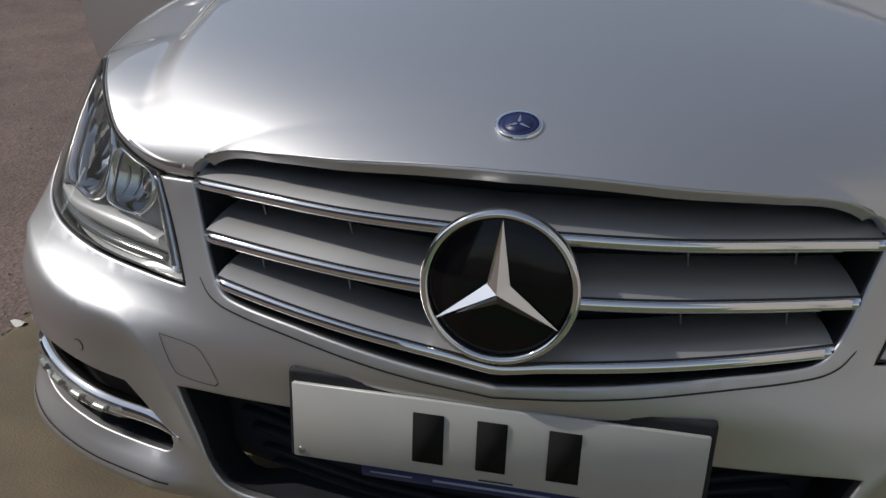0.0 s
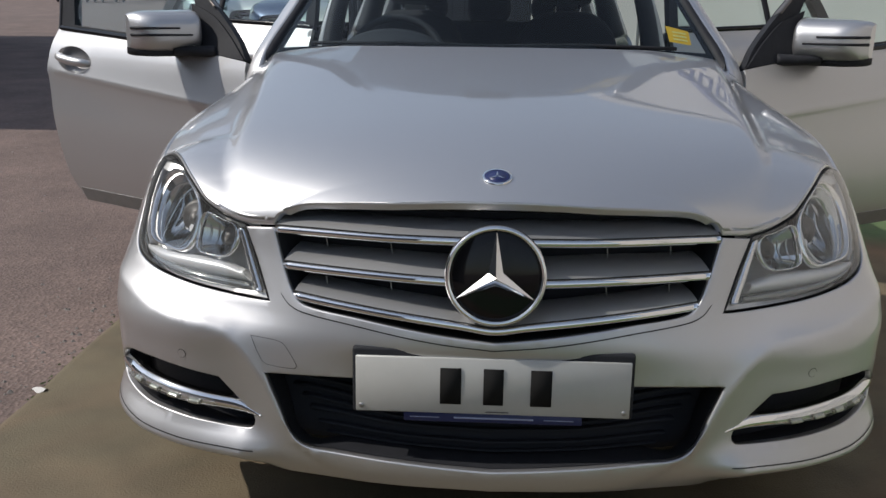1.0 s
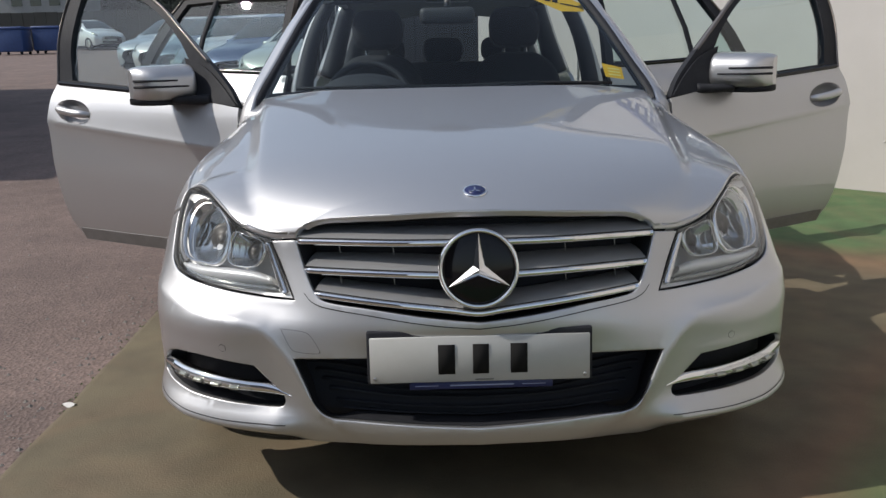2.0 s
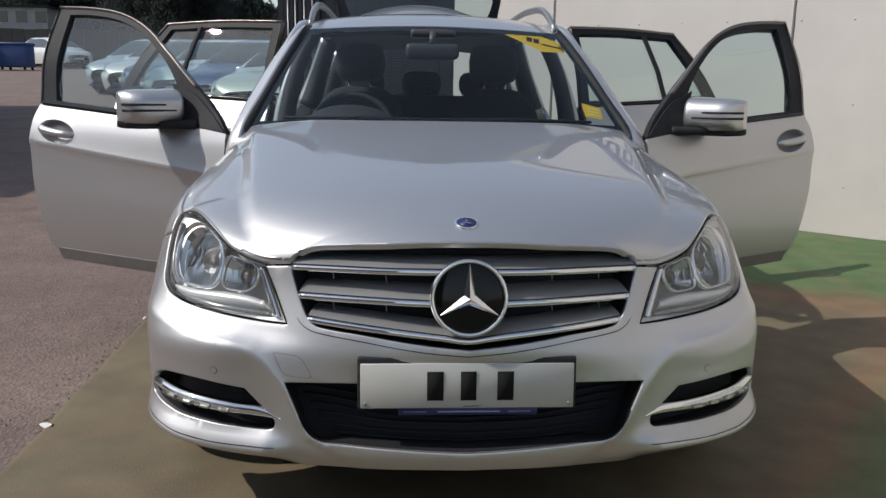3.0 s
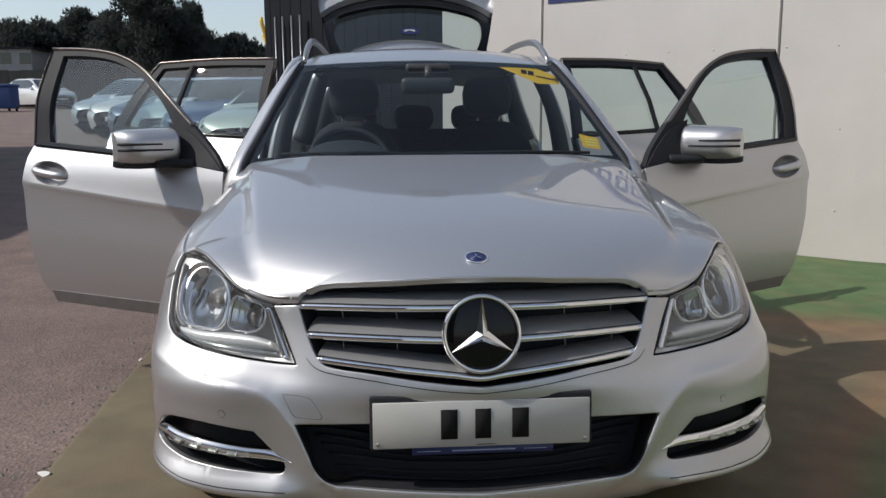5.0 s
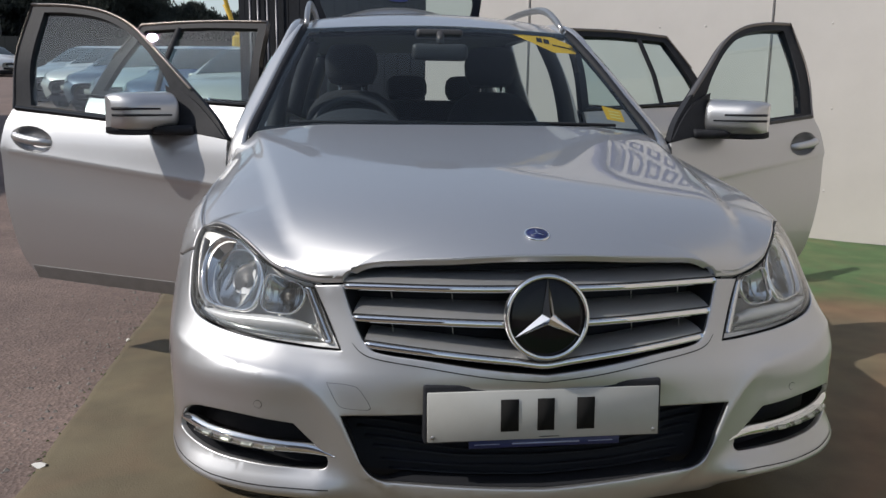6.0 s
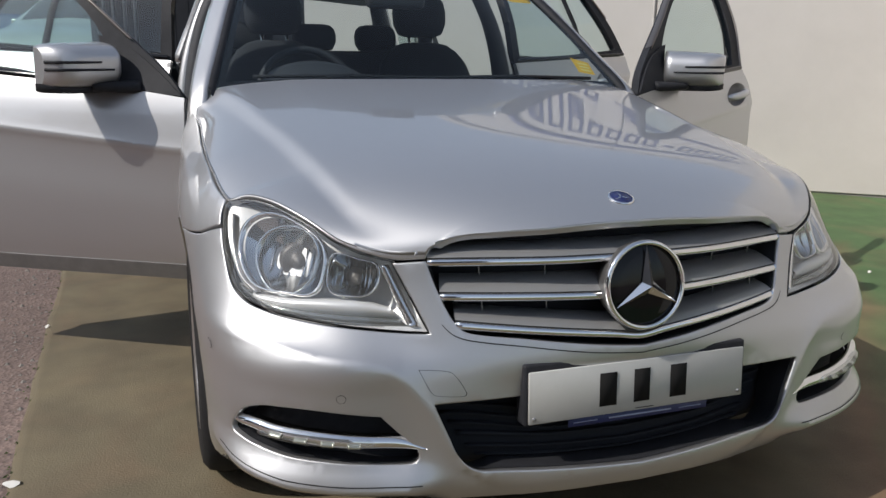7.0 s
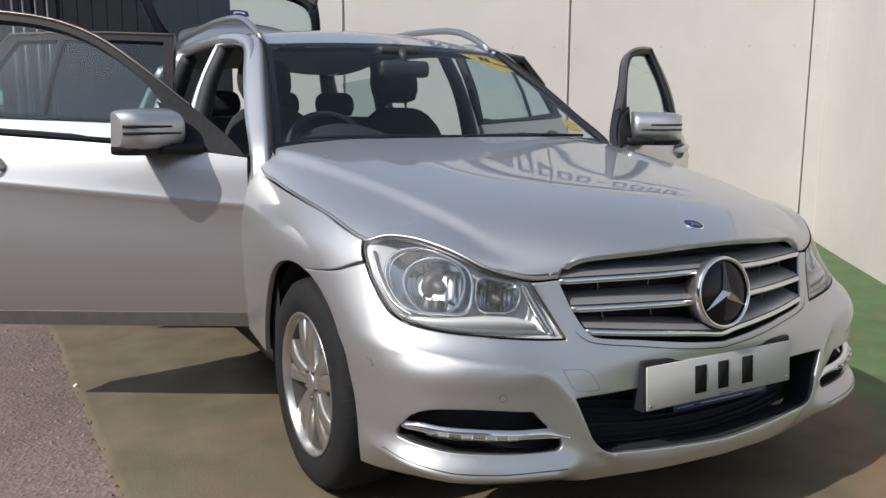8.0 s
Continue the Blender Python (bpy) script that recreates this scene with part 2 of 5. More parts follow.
def chain(pts, step, closed=True):
    """A smooth line through plane points; a third number marks a corner."""
    q = np.array([p[:2] for p in pts], float)
    c = [len(p) > 2 for p in pts]
    n, out = len(q), []
    for i in range(n if closed else n - 1):
        j = (i + 1) % n
        a, b = q[i], q[j]
        h = (i - 1) % n if closed or i else 0
        k = (j + 1) % n if closed or j < n - 1 else j
        ta = (b - a) if c[i] or h == i else (b - q[h]) / 2
        tb = (b - a) if c[j] or k == j else (q[k] - a) / 2
        ln = np.linalg.norm(b - a)
        ta, tb = ta / max(np.linalg.norm(ta), 1e-9) * ln, tb / max(np.linalg.norm(tb), 1e-9) * ln
        m = max(1, int(round(ln / step)))
        for s in np.arange(m) / m:
            out.append((2 * s**3 - 3 * s**2 + 1) * a + (s**3 - 2 * s**2 + s) * ta + (3 * s**2 - 2 * s**3) * b + (s**3 - s**2) * tb)
    if not closed:
        out.append(q[-1])
    return np.array(out)


def mirrored(half):
    """A whole outline from its right half, which runs from the middle round to the middle."""
    back = [(-p[0], *p[1:]) for p in reversed(half)]
    return half + [p for p in back if abs(p[0]) > 1e-6]


def within(poly, p):
    x, y, hit = p[:, 0], p[:, 1], np.zeros(len(p), bool)
    for (x0, y0), (x1, y1) in zip(poly, np.roll(poly, -1, 0)):
        if y0 != y1:
            hit ^= ((y0 > y) != (y1 > y)) & (x < (x1 - x0) * (y - y0) / (y1 - y0) + x0)
    return hit


def inset(loop, d, hole=False):
    """A closed plane loop moved by d into the sheet that it bounds."""
    t = np.roll(loop, -1, 0) - np.roll(loop, 1, 0)
    n = np.stack([-t[:, 1], t[:, 0]], 1) / np.maximum(np.hypot(*t.T), 1e-9)[:, None]
    x, y = loop.T
    turn = np.sign((x * np.roll(y, -1) - y * np.roll(x, -1)).sum())
    return loop + n * turn * d * (-1 if hole else 1)


def sheet(outline, fn, step=0.02, holes=(), depth=0.012, edge=None, lines=(), roll=0.0):
    """A curved sheet of the given plane outline, laid on the surface fn, with turned-in (or rolled) rims. Gives verts, faces."""
    whole = [chain(outline, edge or step)] + [chain(h, edge or step) for h in holes]
    loops = [inset(lp, roll, i > 0) for i, lp in enumerate(whole)] if roll else whole
    pts, edges = [], []
    for lp in loops:
        k = len(pts)
        pts += list(lp)
        edges += [(k + i, k + (i + 1) % len(lp)) for i in range(len(lp))]
    for ln in lines:
        k = len(pts)
        pts += list(ln)
        edges += [(k + i, k + i + 1) for i in range(len(ln) - 1)]
    rim = np.array(pts)
    lo, hi = loops[0].min(0), loops[0].max(0)
    gx, gy = np.meshgrid(np.arange(lo[0] + step / 2, hi[0], step), np.arange(lo[1] + step / 2, hi[1], step))
    gx = gx + (np.arange(len(gx)) % 2)[:, None] * step / 2
    g = np.stack([gx.ravel(), gy.ravel()], 1)
    ok = within(loops[0], g)
    for lp in loops[1:]:
        ok &= ~within(lp, g)
    g = g[ok]
    if len(g):
        far = np.concatenate([np.min(np.hypot(c[:, None, 0] - rim[None, :, 0], c[:, None, 1] - rim[None, :, 1]), 1) for c in np.array_split(g, max(1, len(g) // 400))])
        g = g[far > 0.45 * step]
    allp = np.concatenate([rim, g]) if len(g) else rim
    v2, _, fs, *_ = delaunay([Vector(p) for p in allp], edges, [], 0, 1e-7)
    v2 = np.array([tuple(v) for v in v2])
    cen = np.array([v2[list(f)].mean(0) for f in fs])
    keep = within(loops[0], cen)
    for lp in loops[1:]:
        keep &= ~within(lp, cen)
    fs = [f for f, k in zip(fs, keep) if k]
    v3 = fn(v2[:, 0], v2[:, 1])
    verts, faces = [tuple(v) for v in v3], [tuple(f) for f in fs]
    if depth:
        inn = offset(fn, -depth)
        first = {tuple(np.round(v, 7)): i for i, v in enumerate(v3)} if roll else {}
        for lp, full in zip(loops, whole):
            a, b, m = fn(lp[:, 0], lp[:, 1]), inn(full[:, 0], full[:, 1]), len(lp)
            if not roll:
                rings = [a, b]
            else:
                rings = [a]
                for q in (.45, .9, 1.25, 1.5708):
                    u = lp + (full - lp) * math.sin(q)
                    rings.append(offset(fn, -roll * (1 - math.cos(q)))(u[:, 0], u[:, 1]))
                rings.append(b)
            ids = []
            for j, ring in enumerate(rings):
                row_ids = [first.get(tuple(np.round(p, 7))) for p in ring] if roll and j == 0 else [None] * m
                for i, p in enumerate(ring):
                    if row_ids[i] is None:
                        row_ids[i] = len(verts)
                        verts.append(tuple(p))
                ids.append(row_ids)
            for u, w in zip(ids[:-1], ids[1:]):
                faces += [(u[i], u[(i + 1) % m], w[(i + 1) % m], w[i]) for i in range(m)]
    return verts, faces


def grid(p):
    """Verts and faces of a rows x columns x 3 array of points."""
    r, c = p.shape[:2]
    return [tuple(v) for v in p.reshape(-1, 3)], [(i * c + j, i * c + j + 1, (i + 1) * c + j + 1, (i + 1) * c + j) for i in range(r - 1) for j in range(c - 1)]


def join(*vf):
    verts, faces = [], []
    for v, f in vf:
        k = len(verts)
        verts += list(v)
        faces += [tuple(i + k for i in q) for q in f]
    return verts, faces


def band(fn, top, low, n=40, rows=6, dmid=0.006, dedge=0.0, back=0.012):
    """A bar with a rounded face between two lines on the surface fn."""
    ts = np.linspace(0, 1, n)
    def along(line):
        q = np.array(line, float)
        s = np.concatenate([[0], np.cumsum(np.hypot(*np.diff(q, axis=0).T))])
        return herm(s / s[-1], q, ts)
    a, b = along(top), along(low)
    rws = []
    for k in range(rows + 1):
        w = k / rows
        q = a * (1 - w) + b * w
        rws.append(offset(fn, dedge + (dmid - dedge) * (1 - (2 * w - 1) ** 2) ** 0.7)(q[:, 0], q[:, 1]))
    rws = [offset(fn, dedge - back)(a[:, 0], a[:, 1])] + rws + [offset(fn, dedge - back)(b[:, 0], b[:, 1])]
    v, f = grid(np.array(rws))
    m, R = n, len(rws)
    f += [tuple(i * m for i in range(R)), tuple(i * m + m - 1 for i in range(R))]
    return v, f


def tube(path, radius, n=10, flat=1.0, caps=True, smooth=True):
    """A round bar along a path; radius may change along it. flat squeezes it in z."""
    p = np.array(path, float)
    if smooth and len(p) > 2:
        s = np.concatenate([[0], np.cumsum(np.linalg.norm(np.diff(p, axis=0), axis=1))])
        m = max(len(p) * 4, 8)
        r = np.interp(np.linspace(0, s[-1], m), s, np.broadcast_to(np.asarray(radius, float), (len(p),)))
        p = herm(s, p, np.linspace(0, s[-1], m))
    else:
        r = np.broadcast_to(np.asarray(radius, float), (len(p),))
    t = np.gradient(p, axis=0)
    t /= np.linalg.norm(t, axis=1)[:, None]
    up = np.array([0, 0, 1.0])
    if abs(t[:, 2]).max() > 0.95:
        up = np.array([0, 1.0, 0.01])
    u = np.cross(t, up)
    u /= np.linalg.norm(u, axis=1)[:, None]
    w = np.cross(u, t)
    an = np.linspace(0, 2 * np.pi, n, endpoint=False)
    ring = p[:, None] + r[:, None, None] * (np.cos(an)[None, :, None] * u[:, None] + flat * np.sin(an)[None, :, None] * w[:, None])
    k = len(p)
    v = [tuple(q) for q in ring.reshape(-1, 3)]
    f = [(i * n + j, i * n + (j + 1) % n, (i + 1) * n + (j + 1) % n, (i + 1) * n + j) for i in range(k - 1) for j in range(n)]
    if caps:
        f += [tuple(range(n))[::-1], tuple(range((k - 1) * n, k * n))]
    return v, f


def lathe(profile, n=48, axis="x", centre=(0, 0, 0), close=False):
    """A turned form: profile of (along the axis, radius)."""
    an = np.linspace(0, 2 * np.pi, n, endpoint=False)
    v = []
    for h, r in profile:
        for a in an:
            c, s = r * math.cos(a), r * math.sin(a)
            q = (h, c, s) if axis == "x" else (c, h, s) if axis == "y" else (c, s, h)
            v.append(tuple(np.array(q) + centre))
    k = len(profile)
    f = [(i * n + j, i * n + (j + 1) % n, (i + 1) * n + (j + 1) % n, (i + 1) * n + j) for i in range(k - 1) for j in range(n)]
    if close:
        f += [tuple(range(n)), tuple(range((k - 1) * n, k * n))]
    return v, f


def box(lo, hi, bevel=0.0, seg=2):
    """A block with rounded edges."""
    bm = bmesh.new()
    bmesh.ops.create_cube(bm, size=1.0)
    for v in bm.verts:
        v.co = Vector([lo[i] + (v.co[i] + 0.5) * (hi[i] - lo[i]) for i in range(3)])
    if bevel:
        bmesh.ops.bevel(bm, geom=bm.edges[:], offset=bevel, segments=seg, affect="EDGES", profile=0.6)
    bm.verts.index_update()
    v, f = [tuple(q.co) for q in bm.verts], [tuple(q.index for q in p.verts) for p in bm.faces]
    bm.free()
    return v, f


def moved(vf, m):
    return [tuple(m @ Vector(v)) for v in vf[0]], vf[1]


# ---- the yard ----
W_A, W_B, W_C = Vector((.40, 6.324)), Vector((4.69, 3.184)), Vector((1.14, -1.10))
WALL_TOP = 2.80


def rise(x, y):
    """The yard lies level round the car and climbs gently behind it."""
    return 0.045 * math.log1p(math.exp(min(40, (y - 3.2) * 3))) / 3 if y < 14 else 0.045 * (y - 3.2)


def ground_sheet(name, xs, ys, lift, material, label, category):
    v = [(x, y, rise(x, y) + lift) for y in ys for x in xs]
    n = len(xs)
    f = [(j * n + i, j * n + i + 1, (j + 1) * n + i + 1, (j + 1) * n + i) for j in range(len(ys) - 1) for i in range(n - 1)]
    return tagged(part(name, v, f, material), label, category, kind="structure")


def wall(name, a, b, z0, z1, th, material, label):
    d = (b - a).normalized()
    n = Vector((-d.y, d.x)) * th
    v = [(*p, z) for z in (z0, z1) for p in (a, b, b + n, a + n)]
    return tagged(part(name, v, [(0, 1, 2, 3), (4, 5, 6, 7), (0, 1, 5, 4), (1, 2, 6, 5), (2, 3, 7, 6), (3, 0, 4, 7)], material, smooth=False), label, "wall", kind="structure")


def mixed_ground(name, near, mid, far, edges):
    """Painted ground: green close to the walls, a worn reddish margin, then dirty olive; stains and grit over all."""
    m = bpy.data.materials.new(name)
    m.use_nodes = True
    n, ln = m.node_tree.nodes, m.node_tree.links
    b = n["Principled BSDF"]
    b.inputs["Roughness"].default_value = 0.8
    tc = n.new("ShaderNodeTexCoord")
    big, mid_n, fine = n.new("ShaderNodeTexNoise"), n.new("ShaderNodeTexNoise"), n.new("ShaderNodeTexNoise")
    for t, s, d in ((big, 1.1, 5), (mid_n, 5.0, 8), (fine, 170.0, 3)):
        t.inputs["Scale"].default_value, t.inputs["Detail"].default_value = s, d
        ln.new(tc.outputs["Object"], t.inputs["Vector"])

    def calc(op, a, b2):
        k = n.new("ShaderNodeMath")
        k.operation = op
        for i, q in enumerate((a, b2)):
            if isinstance(q, (int, float)):
                k.inputs[i].default_value = q
            else:
                ln.new(q, k.inputs[i])
        return k.outputs[0]

    sep = n.new("ShaderNodeSeparateXYZ")
    ln.new(tc.outputs["Object"], sep.inputs[0])
    ds = []
    for a, c in edges:
        d = (c - a).normalized()
        nx, ny = d.y, -d.x
        w = calc("ADD", calc("MULTIPLY", sep.outputs[0], nx), calc("MULTIPLY", sep.outputs[1], ny))
        ds.append(calc("ABSOLUTE", calc("SUBTRACT", w, nx * a.x + ny * a.y), 0))
    dist = calc("MINIMUM", calc("MULTIPLY", ds[0], 0.52), calc("ADD", ds[1], 0.12))
    dist = calc("ADD", dist, calc("MULTIPLY", calc("SUBTRACT", big.outputs["Fac"], 0.5), 0.35))
    ramp = n.new("ShaderNodeValToRGB")
    e = ramp.color_ramp.elements
    e[0].position, e[0].color = 0.43, (*near, 1)
    e[1].position, e[1].color = 0.54, (*mid, 1)
    x = e.new(0.63)
    x.color = (*far, 1)
    ln.new(calc("DIVIDE", dist, 2.0), ramp.inputs[0])
    r = n.new("ShaderNodeMapRange")
    r.inputs["From Min"].default_value, r.inputs["From Max"].default_value = 0.3, 0.7
    r.inputs["To Min"].default_value, r.inputs["To Max"].default_value = 0.80, 1.20
    ln.new(mid_n.outputs["Fac"], r.inputs["Value"])
    mx = n.new("ShaderNodeMix")
    mx.data_type, mx.blend_type = "RGBA", "MULTIPLY"
    mx.inputs["Factor"].default_value = 1.0
    rust = n.new("ShaderNodeTexNoise")
    rust.inputs["Scale"].default_value, rust.inputs["Detail"].default_value, rust.inputs["Distortion"].default_value = 2.3, 9, 1.2
    ln.new(tc.outputs["Object"], rust.inputs["Vector"])
    rr = n.new("ShaderNodeMapRange")
    rr.inputs["From Min"].default_value, rr.inputs["From Max"].default_value = 0.46, 0.68
    rr.inputs["To Max"].default_value = 0.28
    ln.new(rust.outputs["Fac"], rr.inputs["Value"])
    mr = n.new("ShaderNodeMix")
    mr.data_type = "RGBA"
    ln.new(rr.outputs["Result"], mr.inputs["Factor"])
    ln.new(ramp.outputs[0], mr.inputs["A"])
    mr.inputs["B"].default_value = (0.20, 0.125, 0.075, 1)
    ln.new(mr.outputs["Result"], mx.inputs["A"])
    ln.new(r.outputs["Result"], mx.inputs["B"])
    ln.new(mx.outputs["Result"], b.inputs["Base Color"])
    bp = n.new("ShaderNodeBump")
    bp.inputs["Strength"].default_value, bp.inputs["Distance"].default_value = 0.35, 0.006
    ln.new(calc("ADD", fine.outputs["Fac"], calc("MULTIPLY", mid_n.outputs["Fac"], 2.0)), bp.inputs["Height"])
    ln.new(bp.outputs["Normal"], b.inputs["Normal"])
    return m


def gritty(name, color, chip):
    """Asphalt: dark binder with pale and dark stone chips, worn patches over it."""
    m = shader(name, color, 0.9, 0.0, 0.0, 0.28, 1.6, 0.0)
    n, ln = m.node_tree.nodes, m.node_tree.links
    b = n["Principled BSDF"]
    tc = n.new("ShaderNodeTexCoord")
    vo = n.new("ShaderNodeTexVoronoi")
    vo.inputs["Scale"].default_value = 75.0
    ln.new(tc.outputs["Object"], vo.inputs["Vector"])
    rp = n.new("ShaderNodeValToRGB")
    rp.color_ramp.elements[0].color, rp.color_ramp.elements[1].color = (0.55, 0.55, 0.55, 1), (1.6, 1.55, 1.5, 1)
    ln.new(vo.outputs["Color"], rp.inputs[0])
    mx = n.new("ShaderNodeMix")
    mx.data_type, mx.blend_type = "RGBA", "MULTIPLY"
    mx.inputs["Factor"].default_value = chip
    src = b.inputs["Base Color"].links[0].from_socket
    ln.new(src, mx.inputs["A"])
    ln.new(rp.outputs[0], mx.inputs["B"])
    ln.new(mx.outputs["Result"], b.inputs["Base Color"])
    bp = n.new("ShaderNodeBump")
    bp.inputs["Strength"].default_value, bp.inputs["Distance"].default_value = 0.7, 0.006
    ln.new(vo.outputs["Distance"], bp.inputs["Height"])
    ln.new(bp.outputs["Normal"], b.inputs["Normal"])
    return m


ASPHALT = gritty("asphalt", (0.160, 0.118, 0.103), 0.6)
SLAB = mixed_ground("painted_ground", (0.070, 0.128, 0.048), (0.165, 0.105, 0.060), (0.128, 0.105, 0.064), ((W_A, W_B), (W_B, W_C)))
WALLW = shader("cream_wall_panel", (0.60, 0.565, 0.535), 0.55, 0.0, 0.0, 0.05, 1.4, 0.04, 25.0)
WALLD = shader("wall_joint", (0.30, 0.28, 0.27), 0.6)
DARKW = shader("black_cladding", (0.015, 0.017, 0.022), 0.7, 0.0, 0.0, 0.2, 6.0, spec=0.15)
PIPE = shader("grey_pipe", (0.10, 0.10, 0.11), 0.35, 0.6)
MOSS = shader("moss", (0.075, 0.095, 0.035), 0.95, 0.0, 0.0, 0.4, 40.0, 0.8, 220.0)
ground_sheet("ground", [-400, -120, -40, -15, -6, -3, 0, 3, 6, 15, 40, 120, 400], [-300, -60, -15, -4, 0, 1, 2, 2.5, 3, 3.5, 4, 5, 7, 10, 15, 25, 40, 70, 150, 400], -.014, ASPHALT, "worn brown-grey asphalt yard", "ground")

# the painted slab under the car, its edge slightly ragged
ys = [-6.0 + .25 * i for i in range(24)] + [0.1 * i for i in range(0, 60)] + [6.0 + .4 * i for i in range(6)]
v, f = [], []
for y in ys:
    e = -1.335 - .03 * y + .012 * noise.noise((0, y * 2.1, 0)) + .006 * noise.noise((5, y * 9, 0))
    for k, (x, z) in enumerate(((e - .012, -.016), (e, -.003), (e + .02, 0))):
        v.append((x, y, rise(x, y) + z))
    for x in (-.6, 0, .6, 1.2, 2, 3, 4.5, 6):
        v.append((x, y, rise(x, y)))
n = 11
f = [(j * n + i, j * n + i + 1, (j + 1) * n + i + 1, (j + 1) * n + i) for j in range(len(ys) - 1) for i in range(n - 1)]
tagged(part("pavement", v, f, SLAB), "dirty olive and green painted concrete apron", "pavement", kind="structure")
# moss and grit along the slab's edge
v, f = [], []
rng = random.Random(4)
for _ in range(320):
    y = rng.uniform(-1, 5)
    x = -1.335 - .03 * y + .004 + rng.gauss(0, .014)
    r = rng.uniform(.003, .007)
    k = len(v)
    z = rise(x, y) - .008
    v += [(x - r, y - r, z), (x + r, y - r * .5, z), (x, y + r, z), (x, y, z + r * .9)]
    f += [(k, k + 1, k + 3), (k + 1, k + 2, k + 3), (k + 2, k, k + 3)]
tagged(part("moss", v, f, MOSS, smooth=False), "low moss along the edge of the slab", "moss", kind="stuff")
# loose stones and litter on the yard
STONE = shader("pale_stone", (0.23, 0.21, 0.19), 0.9, 0.0, 0.0, 0.3, 60.0)
v, f = [], []
for i in range(1100):
    y = rng.uniform(-.8, 6)
    x = rng.uniform(-4.5, -1.35) if i < 450 else -1.36 - .03 * y - abs(rng.gauss(0, .16))
    r = rng.choice((.004, .005, .006, .009, .012)) * rng.uniform(.6, 1.1)
    k = len(v)
    z = rise(x, y) - .014
    a0 = rng.uniform(0, 6.28)
    v += [(x + r * math.cos(a0 + t), y + r * math.sin(a0 + t) * .8, z) for t in (0, 1.6, 3.1, 4.7)] + [(x, y, z + r * .8)]
    f += [(k + i, k + (i + 1) % 4, k + 4) for i in range(4)]
tagged(part("loose_stones", v, f, STONE, smooth=False), "loose stone chips on the asphalt", "stone", kind="stuff")
PAPER = shader("white_litter", (0.7, 0.68, 0.64), 0.8)
for x, y, r in ((-1.345, .755, .022), (-1.40, 2.04, .010), (.10, -.02, .012), (2.55, 1.75, .012)):
    t = [(x + r * math.cos(q) * (1 + .3 * math.sin(3 * q + x)), y + r * .6 * math.sin(q), .002 + .006 * math.cos(q * 2 + y)) for q in np.linspace(0, 6.28, 12, endpoint=False)]
    tagged(part("litter", t + [(x, y, .012)], [(i, (i + 1) % 12, 12) for i in range(12)], PAPER), "small white scrap lying on the ground", "litter", "scraps on the ground")

# ---- walls ----
def panelled(name, a, b, width, first, label, bolts, facing):
    """A wall of proud panels with joints and rows of bolt heads."""
    w = wall(name, a, b, -.05, WALL_TOP, .22, WALLD, label)
    d = (b - a).normalized()
    n = Vector((d.y, -d.x))
    ln = (b - a).length
    cuts = [0.0] + [c for c in np.arange(first, ln, width) if c > .05] + [ln]
    for c0, c1 in zip(cuts[:-1], cuts[1:]):
        m = Matrix(((d.x, n.x, 0, a.x), (d.y, n.y, 0, a.y), (0, 0, 1, 0), (0, 0, 0, 1)))
        part("wall_panel", *moved(box((c0 + .006, 0, rise(*(a + d * c0)) - .02), (c1 - .006, .012, WALL_TOP - .01), .003, 1), m), WALLW, w, smooth=False)
        part("joint_cover", *moved(box((c1 - .022, .010, 0), (c1 - .012, .020, WALL_TOP - .01), .003, 1), m), WALLW, w, smooth=False)
        if bolts:
            for z in (.42, 1.06, 1.69, 2.33):
                for u in (np.arange(c0 + .05, c1 - .02, .37) if z == 1.69 else (c0 + .47,)):
                    part("bolt_head", *moved(lathe([(.012, .0085), (.015, .008), (.0175, .005), (.018, .0006)], 8, "y", (u, 0, z + rng.uniform(-.006, .006))), m), WALLW, w)
    part("wall_coping", *moved(box((-.02, -.24, WALL_TOP), (ln + .02, .03, WALL_TOP + .05), .006, 1), m), WALLW, w, smooth=False)
    return w, m


wall_e, me = panelled("wall_east", W_A, W_B, 2.04, 1.082, "cream panelled metal wall with bolt heads", True, 1)
wall_s, ms = panelled("wall_south", W_B, W_C, 2.6, 2.6, "cream panelled wall meeting the first at a corner", False, 1)
# the firm's sign: navy outline and bars in place of its lettering
NAVY = shader("sign_navy", (0.025, 0.035, 0.14), 0.45)
sign = thing("wall_sign", "navy outline sign with rows of letter bars on the cream wall", "sign")


def sign_bar(lo, hi, z0, z1, nm="sign_bar"):
    part(nm, *moved(box((lo + 1.082, .012, z0), (hi + 1.082, .020, z1)), me), NAVY, sign, smooth=False)


def sign_block(lo, hi, z0, z1, t):
    """One open block that stands for a letter."""
    bars = [(lo, lo + t, z0, z1), (hi - t, hi, z0, z1), (lo + t, hi - t, z1 - t, z1), (lo + t, hi - t, z0, z0 + t)]
    part("sign_block", *moved(join(*[box((a + 1.082, .012, c), (b + 1.082, .020, d)) for a, b, c, d in bars]), me), NAVY, sign, smooth=False)


for k in range(15):
    if k == 10:
        sign_bar(.62 + k * .185 + .02, .62 + k * .185 + .12, 2.40, 2.43)
    else:
        sign_block(.62 + k * .185, .62 + k * .185 + .135, 2.32, 2.50, .030)
for k in range(5):
    sign_block(1.02 + k * .165, 1.02 + k * .165 + .12, 2.13, 2.27, .024)
sign_bar(.05, .86, 2.165, 2.205, "sign_line")
sign_bar(1.95, 3.45, 2.165, 2.195, "sign_line")
sw = [(.15, 2.36), (.5, 2.42), (.85, 2.50), (1.15, 2.60), (1.5, 2.645), (2.0, 2.65), (2.5, 2.62), (2.9, 2.57), (3.3, 2.52), (3.5, 2.46), (3.55, 2.36)]
